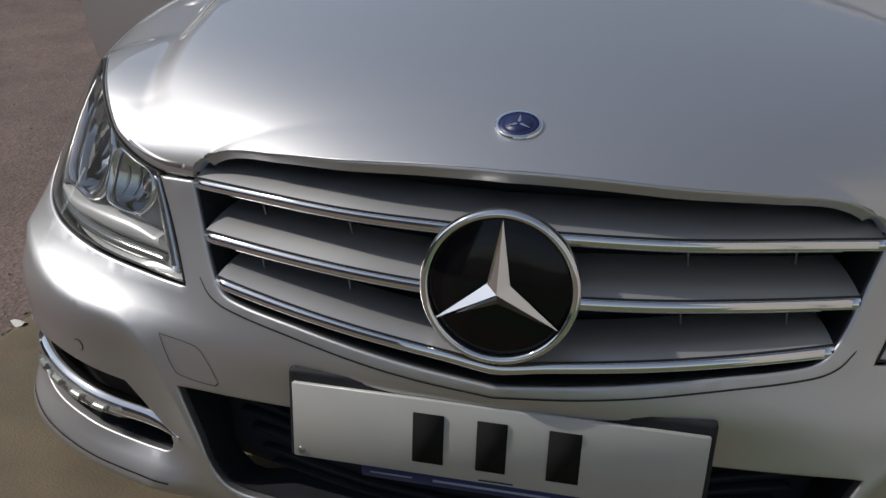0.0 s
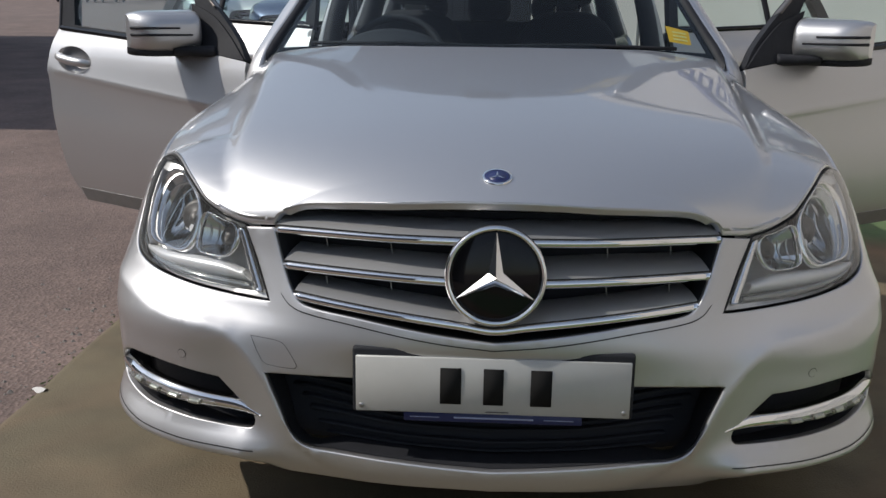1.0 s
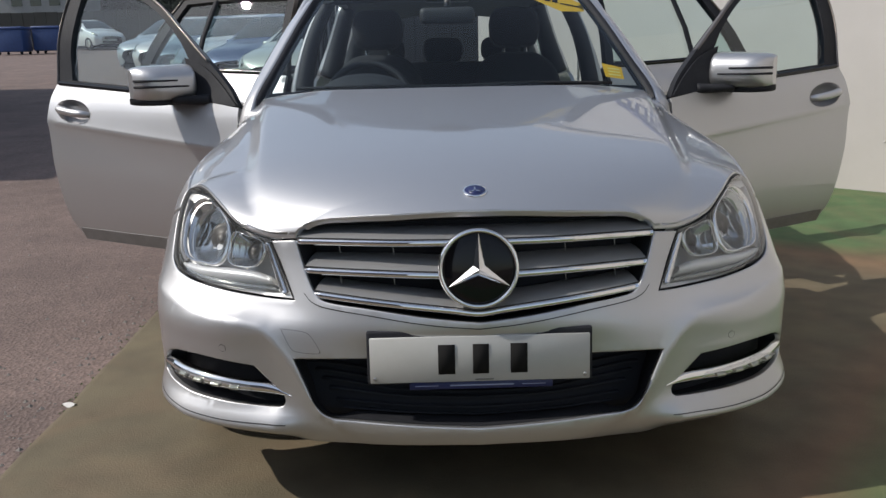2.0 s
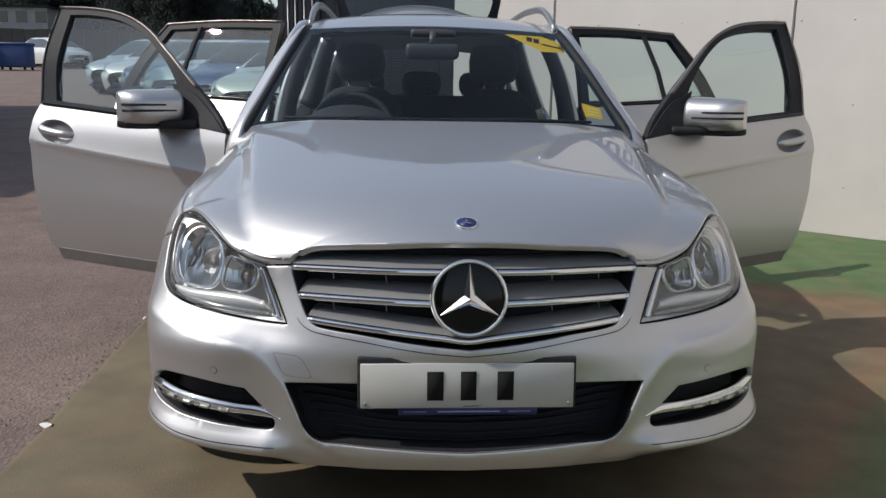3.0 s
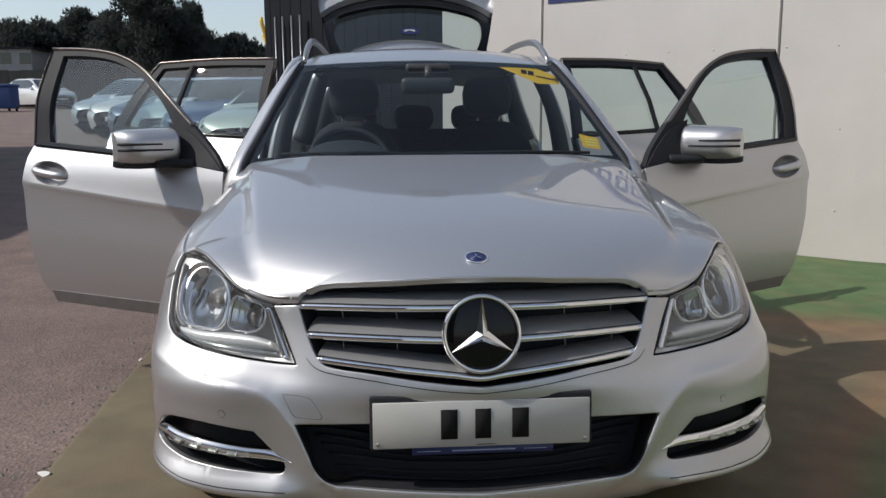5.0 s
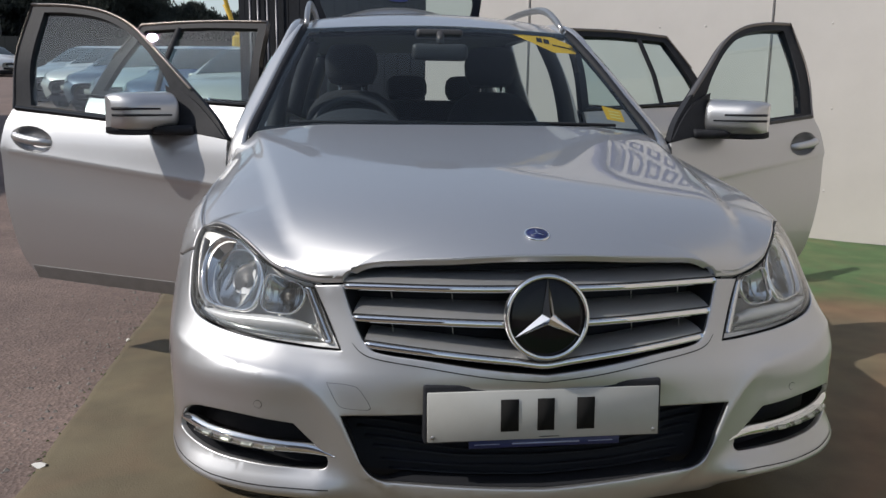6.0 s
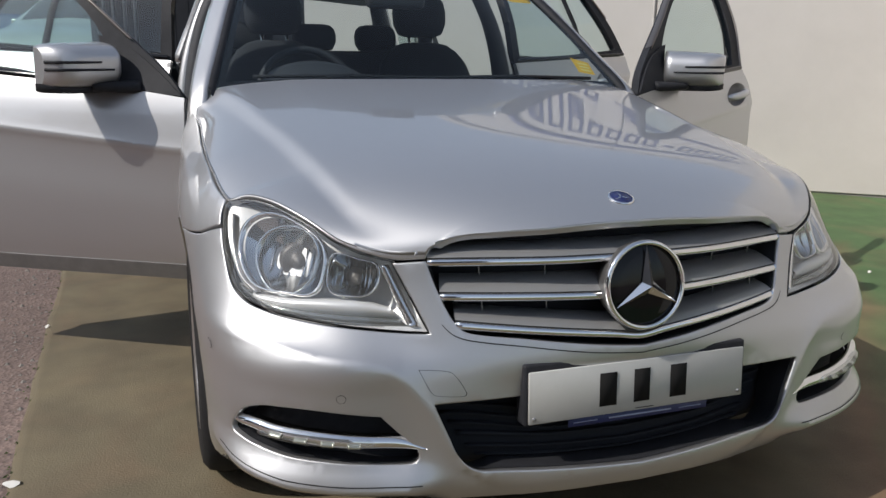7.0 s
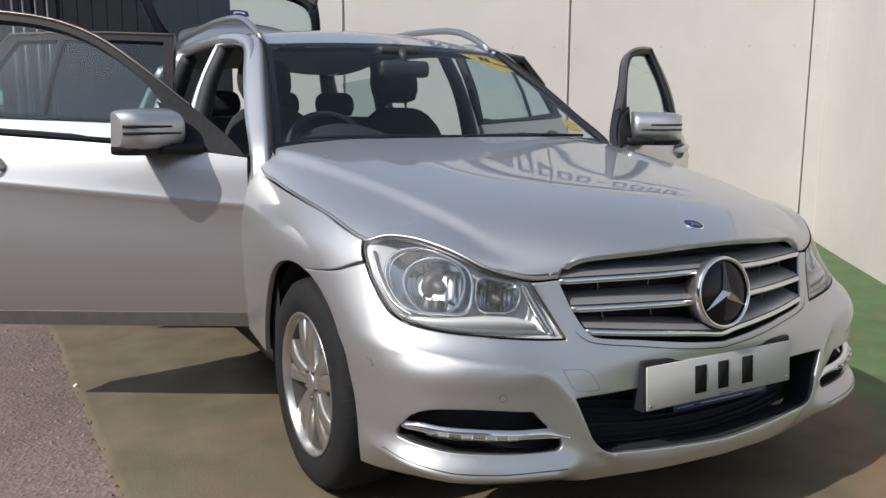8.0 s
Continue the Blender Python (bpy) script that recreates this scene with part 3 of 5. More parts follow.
q = chain(sw, .05, False)
tk = .012 + .028 * np.sin(np.linspace(0.25, 2.9, len(q)))
rows = np.array([[(u + 1.082, .0135 + e, z + o * t) for (u, z), t in zip(q, tk)] for o, e in ((-1, 0), (-1, .006), (1, .006), (1, 0))])
part("sign_outline", *moved(grid(rows), me), NAVY, sign)

# black cladding with ribs and pale pipes
D_A = Vector((-1.5, 7.717))
dark = wall("wall_dark", D_A, W_A, -.05, 2.85, .25, DARKW, "black ribbed cladding of the building")
wall("wall_gable", Vector((1.2, 16)), D_A, -.05, 2.85, .25, DARKW, "black gable wall of the building").visible_camera = True
dd = (W_A - D_A).normalized()
nn = Vector((dd.y, -dd.x))
md = Matrix(((dd.x, nn.x, 0, D_A.x), (dd.y, nn.y, 0, D_A.y), (0, 0, 1, 0), (0, 0, 0, 1)))
for k in range(15):
    part("cladding_rib", *moved(box((.05 + k * .15, 0, .05), (.09 + k * .15, .005, 2.85), .002, 1), md), DARKW, dark, smooth=False)
for u in (.22, .33, .46, .58):
    part("downpipe", *moved(tube([(u, .06, .1), (u, .06, 2.26)], .017, 8, smooth=False), md), PIPE, dark)

# unseen walls, added to block low sky glow and darken the car's reflections
YARD = shader("yard_wall_render", (0.16, 0.15, 0.14), 0.85, 0.0, 0.0, 0.2, 0.8, 0.1, 40.0)
wall("wall_west", Vector((-15.0, -18.0)), Vector((-15.0, 3.5)), -.1, 5.0, .25, YARD, "plain grey rendered boundary wall of the yard")
wall("wall_front", Vector((-1.9, -5.4)), Vector((-15.0, -5.4)), -.1, 4.6, .25, YARD, "plain grey wall closing the yard's near end")


# ---- the silver estate car ----
car = thing("estate_car", "silver metallic estate car with all doors and tailgate open", "car")

LAMP = [(.885, .770), (.868, .778), (.840, .786), (.812, .789), (.775, .786), (.735, .775), (.690, .757), (.645, .733), (.618, .722), (.572, .708), (.515, .697, 1), (.479, .632), (.445, .564, 1),
        (.50, .566), (.60, .575), (.69, .584), (.758, .593), (.805, .605), (.842, .630), (.868, .680), (.880, .728)]
ARCH_Y, ARCH_Z, ARCH_A, ARCH_B = .755, .30, .395, .378


def arch_points(t0, t1, n):
    """Points of the front wheel arch on the fascia, from angle t0 to t1 (0 is forwards)."""
    out = []
    for t in np.linspace(t0, t1, n):
        y, z = ARCH_Y - ARCH_A * math.cos(t), ARCH_Z + ARCH_B * math.sin(t)
        lo, hi = .7, 2.1
        for _ in range(40):
            mid = (lo + hi) / 2
            lo, hi = (mid, hi) if fascia([mid], [z])[0][1] < y else (lo, mid)
        out.append((lo, z))
    return out


# bumper, in one painted piece with its openings
t_seam = math.asin((.672 - ARCH_Z) / ARCH_B)
SLOT = [(.866, .337), (.852, .367), (.826, .395), (.789, .411), (.757, .416), (.698, .418), (.631, .413), (.55, .402, 1), (.52, .37), (.478, .327), (.476, .308), (.49, .300), (.585, .302), (.665, .306), (.732, .310), (.79, .318), (.842, .327)]
INTAKE = mirrored([(0, .268), (.178, .275), (.335, .282), (.372, .292), (.397, .317), (.414, .356), (.444, .427, 1), (.30, .429), (.15, .430), (0, .430)])
half = [(0, .519, 1), (.093, .528), (.259, .550), (.360, .561), (.385, .572), (.410, .614), (.438, .685), (.444, .700, 1), (.513, .694, 1), (.4765, .632), (.4425, .561, 1),
        (.50, .562), (.60, .571), (.69, .580), (.759, .589), (.807, .601), (.845, .627), (.871, .678), (.884, .722, 1), (1.0, .692)]
half += [(*arch_points(t_seam, t_seam, 1)[0], 1)] + arch_points(t_seam - .15, .05, 7) + [(*arch_points(-.22, -.22, 1)[0], 1), (.90, .212), (.74, .205), (.5, .203), (.2, .215), (0, .218)]
cr = chain([tuple(p) for p in CREASE[1:-1]], .012, False)
dn = np.gradient(cr, axis=0)
dn = np.stack([dn[:, 1], -dn[:, 0]], 1) / np.hypot(*dn.T)[:, None]
folds = [(cr + dn * h)[2:-2] * (s, 1) for s in (-1, 1) for h in (-.010, 0, .007)]
bb = np.linspace(.50, .93, 60)
folds += [np.stack([s * bb, lip_edge(bb) + h], 1) for s in (-1, 1) for h in (.005, 0, -.005)]
v, f = sheet(mirrored(half), nose, 0.014, [INTAKE, SLOT, [(-a, *r) for a, *r in reversed(SLOT)]], 0.022, 0.010, folds, .0035)
bumper = part("front_bumper", v, f, PAINT, car, "silver painted front bumper with lower lip")

for s in (-1, 1):
    # black pocket, chrome blade and lamp strip in the side slot
    deep = offset(nose, -.055)
    v, f = sheet([(a, *r) for a, *r in SLOT], deep, 0.03, (), 0)
    ring = inset(chain(SLOT, .015), .002)
    w = np.stack([offset(nose, d)(ring[:, 0], ring[:, 1]) for d in (-.012, -.03, -.055)])
    w = np.concatenate([w, w[:, :1]], 1)
    pocket = part("lamp_pocket", flip(join((v, f), grid(w))[0], s), join((v, f), grid(w))[1], BLACK, bumper, "black plastic pocket round the daytime lamp")
    v, f = band(offset(nose, -.010), [(.852, .372), (.81, .378), (.763, .374), (.682, .370), (.575, .361), (.500, .352), (.457, .332)], [(.848, .352), (.805, .350), (.771, .344), (.69, .337), (.555, .329), (.49, .325), (.457, .325)], 44, 7, .012)
    part("chrome_blade", flip(v, s), f, CHROME, bumper, "chrome blade across the lamp slot")
    v, f = band(offset(nose, -.006), [(.790, .360), (.765, .368), (.65, .364), (.565, .354)], [(.785, .350), (.765, .343), (.65, .337), (.555, .334)], 30, 6, .016)
    part("daytime_lamp", flip(v, s), f, CLEAR, bumper, "clear strip of daytime running lamps")
    v, f = band(offset(nose, -.008), [(.786, .359), (.765, .366), (.65, .362), (.568, .352)], [(.782, .351), (.765, .345), (.65, .339), (.560, .336)], 30, 5, .010)
    part("lamp_backing", flip(v, s), f, RIBBED, bumper)
    for k in range(4):
        a0 = .752 - k * .050
        zc = .3555 - .0105 * k / 3
        v, f = band(offset(nose, -.003), [(a0 + .013, zc + .006), (a0 - .013, zc + .005)], [(a0 + .011, zc - .007), (a0 - .011, zc - .008)], 7, 5, .0135, .004)
        part("lamp_reflector", flip(v, s), f, LEDGLASS, bumper)
    # parking sensors
    for a0, z0 in ((.628, .445), (.935, .50)):
        an = np.linspace(0, 2 * np.pi, 25)
        for r, m, h in ((.0095, SEAL, .0006), (.0086, PAINT, .0012)):
            rr = np.stack([offset(nose, h)(a0 + r * k * np.cos(an), z0 + r * k * np.sin(an)) for k in (0.02, 1)])
            v, f = grid(rr)
            part("parking_sensor", flip(v, s), f, m, bumper)

# towing-eye cover: a thin joint and its lid
TOW = [(-.474, .497, 1), (-.42, .493), (-.405, .486), (-.380, .446), (-.385, .441), (-.440, .445), (-.450, .452)]
ring = chain(TOW, .006)
cen = ring.mean(0)
w = np.stack([offset(nose, .0007)(*(cen + (ring - cen) * k).T) for k in (1.012, .985)])
part("towing_eye_cover_joint", *grid(np.concatenate([w, w[:, :1]], 1)), SEAL, bumper)
# joint that sets the grille surround off from the bumper
for s in (-1, 1):
    line = np.array([(0, .504), (.1, .5125), (.26, .535), (.37, .549), (.40, .56), (.418, .578)])
    q = chain(line, .01, False)
    w = np.stack([offset(nose, h)(q[:, 0], q[:, 1] + dz) for dz, h in ((.0012, .0006), (0, .0009), (-.0012, .0006))])
    v, f = grid(w)
    part("surround_joint", flip(v, s), f, SEAL, bumper)
    bb = np.linspace(.90, .47, 50)
    q = np.stack([bb, lip_edge(bb) + .009], 1)
    w = np.stack([offset(nose, .0008)(q[:, 0], q[:, 1] + dz) for dz in (.0009, -.0009)])
    v, f = grid(w)
    part("lip_joint", flip(v, s), f, SEAL, bumper)

# dark structure behind the openings
core = [(0, .21), (.5, .20), (.80, .21), (.93, .3), (.93, .5), (.86, .72), (.6, .70), (.45, .72), (0, .755)]
part("nose_core", *sheet(mirrored(core), offset(fascia, -.094), 0.05, (), 0), VOID, car)
# intake mesh: bars across the lower opening
for k in range(7):
    z0 = .286 + k * .021
    w0 = .36 + .09 * min(1, k / 5) - .005
    v, f = band(offset(fascia, -.078), [(-w0, z0 + .0025), (0, z0 + .0025), (w0, z0 + .0025)], [(-w0, z0 - .0025), (0, z0 - .0025), (w0, z0 - .0025)], 30, 3, .002)
    part("intake_bar", v, f, VOID, bumper)
ring = inset(chain(INTAKE, .02), .002)
w = np.stack([offset(nose, d)(ring[:, 0], ring[:, 1]) for d in (-.014, -.05, -.095)])
part("intake_duct", *grid(np.concatenate([w, w[:, :1]], 1)), BLACK, bumper)

# ---- grille ----
OPEN = [(0, .519), (.093, .528), (.259, .550), (.360, .561), (.385, .572), (.410, .614), (.438, .685), (.443, .714), (.436, .733), (.414, .742), (.252, .757), (0, .766)]
grille = part("grille", *sheet(mirrored(OPEN), offset(fascia, -.090), 0.04, (), 0), VOID, car, "black radiator grille with silver louvres")
ring = inset(chain(mirrored(OPEN), .015), .002)
w = np.stack([offset(fascia, d)(ring[:, 0], ring[:, 1]) for d in (-.006, -.04, -.09)])
part("grille_frame", *grid(np.concatenate([w, w[:, :1]], 1)), BLACK, grille)
SLATS = [[(-.441, .706), (-.25, .711), (0, .713), (.25, .711), (.441, .706)], [(-.418, .640), (-.23, .640), (0, .636), (.23, .640), (.418, .640)], [(-.392, .587), (-.2, .5705), (-.06, .556), (0, .549), (.06, .556), (.2, .5705), (.392, .587)]]
for line in SLATS:
    q = chain(line, .012, False)
    rows = [offset(fascia, d)(q[:, 0], q[:, 1] + h) for d, h in ((-.004, 0), (-.006, .0015), (-.017, .0105), (-.032, .020), (-.048, .028), (-.066, .034))]
    part("louvre", *grid(np.array(rows)), LOUVRE, grille, "satin silver louvre")
    low = [(a, z - .0170) for a, z in line]
    top = [(a, z - .0015) for a, z in line]
    part("chrome_strip", *band(offset(fascia, -.004), top, low, 60, 7, .0035, -.001), CHROME, grille, "chrome strip along the louvre")
    rows = [offset(fascia, d)(q[:, 0], q[:, 1] + h) for d, h in ((-.0012, .0008), (-.0012, -.0022))]
    part("louvre_joint", *grid(np.array(rows)), SEAL, grille)
for a0 in (-.33, -.20, .21, .335):
    for z0, z1 in ((.668, .690), (.598, .622)):
        part("mesh_wire", *tube([fascia([a0], [z1])[0] + (0, .022, 0), fascia([a0 + .003], [z0])[0] + (0, .03, 0)], .0012, 5), SATIN, grille)
# round emblem
em = Matrix.Translation((0, -.013, .648)) @ Matrix.Rotation(radians(-8.5), 4, "X")
emb = part("emblem_housing", *moved(lathe([(.06, .080), (.012, .093), (.004, .0945), (.0, .093)], 64, "y"), em), SATIN, grille, "round silver emblem housing")
part("emblem_disc", *moved(lathe([(.002, .0855), (-.003, .07), (-.006, .045), (-.0075, .02), (-.008, .0005)], 64, "y"), em), GLOSSBLACK, grille, "gloss black emblem disc")
an = np.linspace(0, 2 * np.pi, 11)
part("emblem_ring", *moved(lathe([(-.002 + .0062 * math.sin(t), .0885 + .0055 * math.cos(t)) for t in an], 72, "y"), em), CHROME, grille, "chrome ring of the emblem")
sv, sf = [(0, -.026, 0)], []
for k in range(3):
    t = math.pi / 2 + k * 2 * math.pi / 3
    tip = (math.cos(t) * .084, -.008, math.sin(t) * .084)
    l, r = [(math.cos(t + d) * .0155, -.011, math.sin(t + d) * .0155) for d in (math.pi / 3, -math.pi / 3)]
    b = len(sv)
    sv += [l, tip, r]
    sf += [(0, b, b + 1), (0, b + 1, b + 2)]
part("emblem_star", *moved((sv, sf), em), CHROME, grille, "three-armed raised chrome emblem", smooth=False)

# ---- bonnet ----
edge = [tuple(fascia([a], [z])[0][:2]) for a, z in BROW]
front = [(0, .020), (.1, .025), (.2, .0365), (.3, .064), (.35, .083), (.40, .1010), (.425, .1075), edge[0]]
side = [edge[0], edge[1]] + edge[2:] + [(fascia([a], [z])[0][0] - .003, fascia([a], [z])[0][1]) for a, z in SHUT[1:-1]] + [(.806, 1.375)]
back = [(.806, 1.375), (.765, 1.388), (.5, 1.325), (.25, 1.277), (0, 1.262)]


def spread(line, n, k=1.0):
    """n points along a smooth line, evenly spaced, or closer to its start with k over 1."""
    q = chain(line, .004, False)
    d = np.concatenate([[0], np.cumsum(np.hypot(*np.diff(q, axis=0).T))])
    t = np.linspace(0, 1, n) ** k * d[-1]
    return np.stack([np.interp(t, d, q[:, 0]), np.interp(t, d, q[:, 1])], 1)


NU, NV = 110, 150
near, flank, rear_e = spread(front, NU), spread(side, NV, 1.25), spread(back[::-1], NU)
axis = np.stack([np.zeros(NV), np.interp(np.linspace(0, 1, NV) ** 1.25, [0, 1], [near[0, 1], rear_e[0, 1]])], 1)
tt, uu = (np.linspace(0, 1, NV) ** 1.25)[:, None, None], np.linspace(0, 1, NU)[None, :, None]
coons = (1 - tt) * near[None] + tt * rear_e[None] + (1 - uu) * axis[:, None] + uu * flank[:, None]
coons = coons - ((1 - tt) * (1 - uu) * near[0] + (1 - tt) * uu * near[-1] + tt * (1 - uu) * rear_e[0] + tt * uu * rear_e[-1])
plan = np.concatenate([coons[:, :0:-1] * (-1, 1), coons], 1)
R_, C_ = plan.shape[:2]
hem = [(0, j) for j in range(C_)] + [(i, C_ - 1) for i in range(1, R_)] + [(R_ - 1, j) for j in range(C_ - 2, -1, -1)] + [(i, 0) for i in range(R_ - 2, 0, -1)]
outer = np.array([plan[i, j] for i, j in hem])
inner = inset(outer, .004)
for (i, j), p in zip(hem, inner):
    plan[i, j] = p
hv, hf = grid(bonnet_skin(*plan.reshape(-1, 2).T).reshape(R_, C_, 3))
ids, m = [i * C_ + j for i, j in hem], len(hem)
for q, drop in ((.45, 0), (.9, 0), (1.25, 0), (1.5708, 0), (1.5708, .012)):
    u = inner + (outer - inner) * math.sin(q)
    ring = offset(bonnet_skin, -.004 * (1 - math.cos(q)) - drop)(u[:, 0], u[:, 1])
    k = len(hv)
    hv += [tuple(p) for p in ring]
    hf += [(ids[i], ids[(i + 1) % m], k + (i + 1) % m, k + i) for i in range(m)]
    ids = list(range(k, k + m))
bonnet = part("bonnet", hv, hf, PAINT, car, "silver bonnet with two raised ridges")
an = np.linspace(0, 2 * np.pi, 41)
for r0, r1, m, h in ((.0285, .0245, CHROME, .0035), (.0245, .0175, BLUE, .003), (.0175, .0005, BLUE, .0034)):
    w = np.stack([offset(bonnet_skin, hh)(r * np.cos(an), .103 + .95 * r * np.sin(an)) for r, hh in ((r0 + .0005, .0002), (r0, h), (r1, h))])
    part("bonnet_badge", *grid(w), m, bonnet, "small round blue and silver badge")
for k in range(3):
    t = math.pi / 2 + k * 2 * math.pi / 3
    w = np.stack([offset(bonnet_skin, .0042)(np.array([math.cos(t + d) * r for d in (.45, -.45)]), .103 + np.array([math.sin(t + d) * r for d in (.45, -.45)])) for r in (.002, .005)] + [offset(bonnet_skin, .0042)(np.array([math.cos(t + d) * .0165 for d in (.02, -.02)]), .103 + np.array([math.sin(t + d) * .0165 for d in (.02, -.02)]))])
    part("badge_arm", *grid(w), CHROME, bonnet)
part("bonnet_liner", *sheet(mirrored([(0, .10), (.40, .14), (.60, .24), (.78, .5), (.79, 1.2), (.74, 1.36), (0, 1.27)]), offset(bonnet_skin, -.03), 0.06, (), 0), VOID, car)
# scuttle and wipers at the foot of the windscreen
sc = np.array([[(x, 1.245 + .19 * (x / .75) ** 2 + d, .968 - .075 * (x / .735) ** 2 + e) for x in np.linspace(-.70, .70, 25)] for d, e in ((-.06, -.06), (.02, -.03), (.07, .0), (.12, .0))])
part("scuttle_panel", *grid(sc), BLACK, car, "black scuttle panel under the windscreen")
for x0, x1 in ((-.62, .02), (-.02, .60)):
    part("wiper", *join(tube([(x0, 1.36 + .1 * abs(x0), 1.012), ((x0 + x1) / 2, 1.325, 1.018), (x1, 1.34, 1.012)], .007, 6), tube([(x0 + .1, 1.33, .99), ((x0 + x1) / 2, 1.33, 1.02)], .009, 6)), BLACK, car, "black windscreen wiper")

# ---- wings, lamps ----
rear_arch = arch_points(math.pi - .02, t_seam, 16)
wing = [(*SHUT[0], 1)] + SHUT[1:-1] + [(*SHUT[-1], 1), (2.012, .75), (2.005, .5), (1.99, .33, 1), (*rear_arch[0], 1)] + rear_arch[1:-1] + [(*rear_arch[-1], 1), (1.0, .696), (.890, .727, 1), (.893, .75)]
for s in (-1, 1):
    v, f = sheet(wing, fascia, 0.022, (), 0.018, 0.014, (), .003)
    part("front_wing", flip(v, s), f, PAINT, car, "silver front wing over the wheel")
    v, f = sheet([(.9, .70), (1.05, .78), (1.5, .84), (1.95, .90), (1.98, .35), (1.72, .33), (1.62, .60), (1.42, .66), (1.2, .66)], offset(fascia, -.03), 0.06, (), 0)
    part("wing_liner", flip(v, s), f, VOID, car)
    lamp = thing("headlamp", "", "")
    lamp.parent = car
    tagged(lamp, "clear-lensed headlamp with chrome reflectors")
    bowl = lambda a, z: -.012 - .055 * np.clip(np.minimum(ease(a, .44, .56) * ease(-a, -.89, -.78), ease(z, .57, .62)), 0, 1)
    v, f = sheet(LAMP, offset(fascia, bowl), 0.018, (), 0)
    part("lamp_housing", flip(v, s), f, HOUSING, lamp, "pale silver inner housing")
    v, f = sheet([(.70 + (a - .70) * .985, .68 + (z - .68) * .975, *r) for a, z, *r in LAMP], offset(fascia, .001), 0.018, (), .006, .01)
    part("lens", flip(v, s), f, CLEAR, lamp, "clear polycarbonate lens").visible_shadow = False
    ring = chain(LAMP, .01)
    cen = np.array([.68, .675])
    w = np.stack([offset(fascia, d)(*(cen + (ring - cen) * k).T) for k, d in ((1.004, -.012), (1.003, -.001), (.992, .0005), (.988, -.012))])
    v, f = grid(np.concatenate([w, w[:, :1]], 1))
    part("lamp_seal", flip(v, s), f, SEAL, lamp, "black seal round the lamp")
    # main reflector, small reflector, lower strip and chrome edge
    for line, cen, deep in (([(.668, .634), (.73, .629), (.790, .632), (.822, .656), (.836, .695), (.828, .738), (.800, .766), (.765, .772), (.728, .762), (.690, .744), (.664, .720), (.654, .680)], (.745, .697), .060),
                            ([(.560, .634), (.60, .631), (.636, .638), (.644, .668), (.640, .706), (.618, .707), (.585, .699), (.548, .690), (.540, .660)], (.597, .667), .045)):
        ring = chain(line, .012)
        mid, R = np.array(cen), np.hypot(*(ring - cen).T).mean()
        def face(k, d):
            q = mid + (ring - mid) * k
            p = offset(fascia, d)(q[:, 0], q[:, 1])
            return np.concatenate([p, p[:1]])
        rows = [face(1.05, -.020), face(1.03, -.010), face(.985, -.011), face(.96, -.020)]
        v, f = grid(np.stack(rows))
        part("reflector_rim", flip(v, s), f, CHROME, lamp, "bright rim of the reflector")
        rows = [face(k, -.020 - deep * (1 - k * k)) for k in (.96, .88, .75, .6, .45, .3, .2)]
        v, f = grid(np.stack(rows))
        part("reflector", flip(v, s), f, BOWL, lamp, "chrome reflector bowl")
        if deep > .05:
            an = np.linspace(0, 2 * math.pi, 41)
            w = np.stack([offset(fascia, d)(cen[0] - .008 + np.cos(an) * r, cen[1] - .006 + np.sin(an) * r) for r, d in ((.070, -.050), (.069, -.025), (.066, -.021), (.063, -.023), (.061, -.034))])
            v, f = grid(w)
            part("projector_ring", flip(v, s), f, BOWL, lamp, "round silver ring inside the reflector")
        p0 = offset(fascia, -.020 - deep)([cen[0]], [cen[1]])[0]
        mm = Matrix.Translation(p0) @ Vector((.12, -1, .05)).to_track_quat("Y", "Z").to_matrix().to_4x4()
        v, f = moved(lathe([(-.012, R * .50), (.008, R * .47), (.012, R * .40), (.013, R * .24), (.022, R * .19), (.030, R * .12), (.034, .0006)], 24, "y"), mm)
        part("bulb_cap", flip(v, s), f, BARREL, lamp)
        for k in range(8):
            t = (k + .5) / 8 * 2 - 1
            a0 = cen[0] + t * R * .86
            h = R * math.sqrt(1 - (t * .9) ** 2) * (.72, .50, .66, .40, .55, .70, .45, .62)[k]
            zz = np.linspace(cen[1] - h, cen[1] + h * .9, 5)
            kk = np.hypot(a0 - cen[0], zz - cen[1]) / R
            pts = np.array([offset(fascia, -.017 - deep * (1 - min(1, c) ** 2))([a0], [z1])[0] for z1, c in zip(zz, kk)])
            v, f = tube(pts, [.0015, R * .05, R * .055, R * .045, .0015], 6)
            part("reflector_flute", flip(v, s), f, BOWL, lamp)
    v, f = band(offset(fascia, -.020), [(.80, .622), (.73, .622), (.66, .626), (.57, .624), (.52, .612)], [(.79, .604), (.73, .600), (.66, .600), (.57, .596), (.50, .590)], 30, 5, .010, -.006)
    part("lamp_shelf", flip(v, s), f, HOUSING, lamp, "pale shelf under the reflectors")
    v, f = band(offset(fascia, -.016), [(.835, .632), (.78, .610), (.70, .602), (.60, .596), (.50, .588)], [(.82, .618), (.77, .600), (.70, .590), (.60, .582), (.48, .573)], 40, 4, .006)
    part("indicator_strip", flip(v, s), f, RIBBED, lamp, "ribbed clear indicator strip")
    v, f = band(offset(fascia, -.012), [(.523, .690), (.490, .632), (.460, .574)], [(.541, .690), (.512, .632), (.484, .576)], 20, 4, .006)
    part("lamp_edge", flip(v, s), f, CHROME, lamp, "chrome inner edge of the lamp")
    v, f = band(offset(fascia, -.014), [(.868, .755), (.858, .70), (.835, .645), (.79, .616)], [(.859, .757), (.848, .70), (.825, .649), (.782, .622)], 24, 4, .006)
    part("lamp_edge", flip(v, s), f, SATIN, lamp)
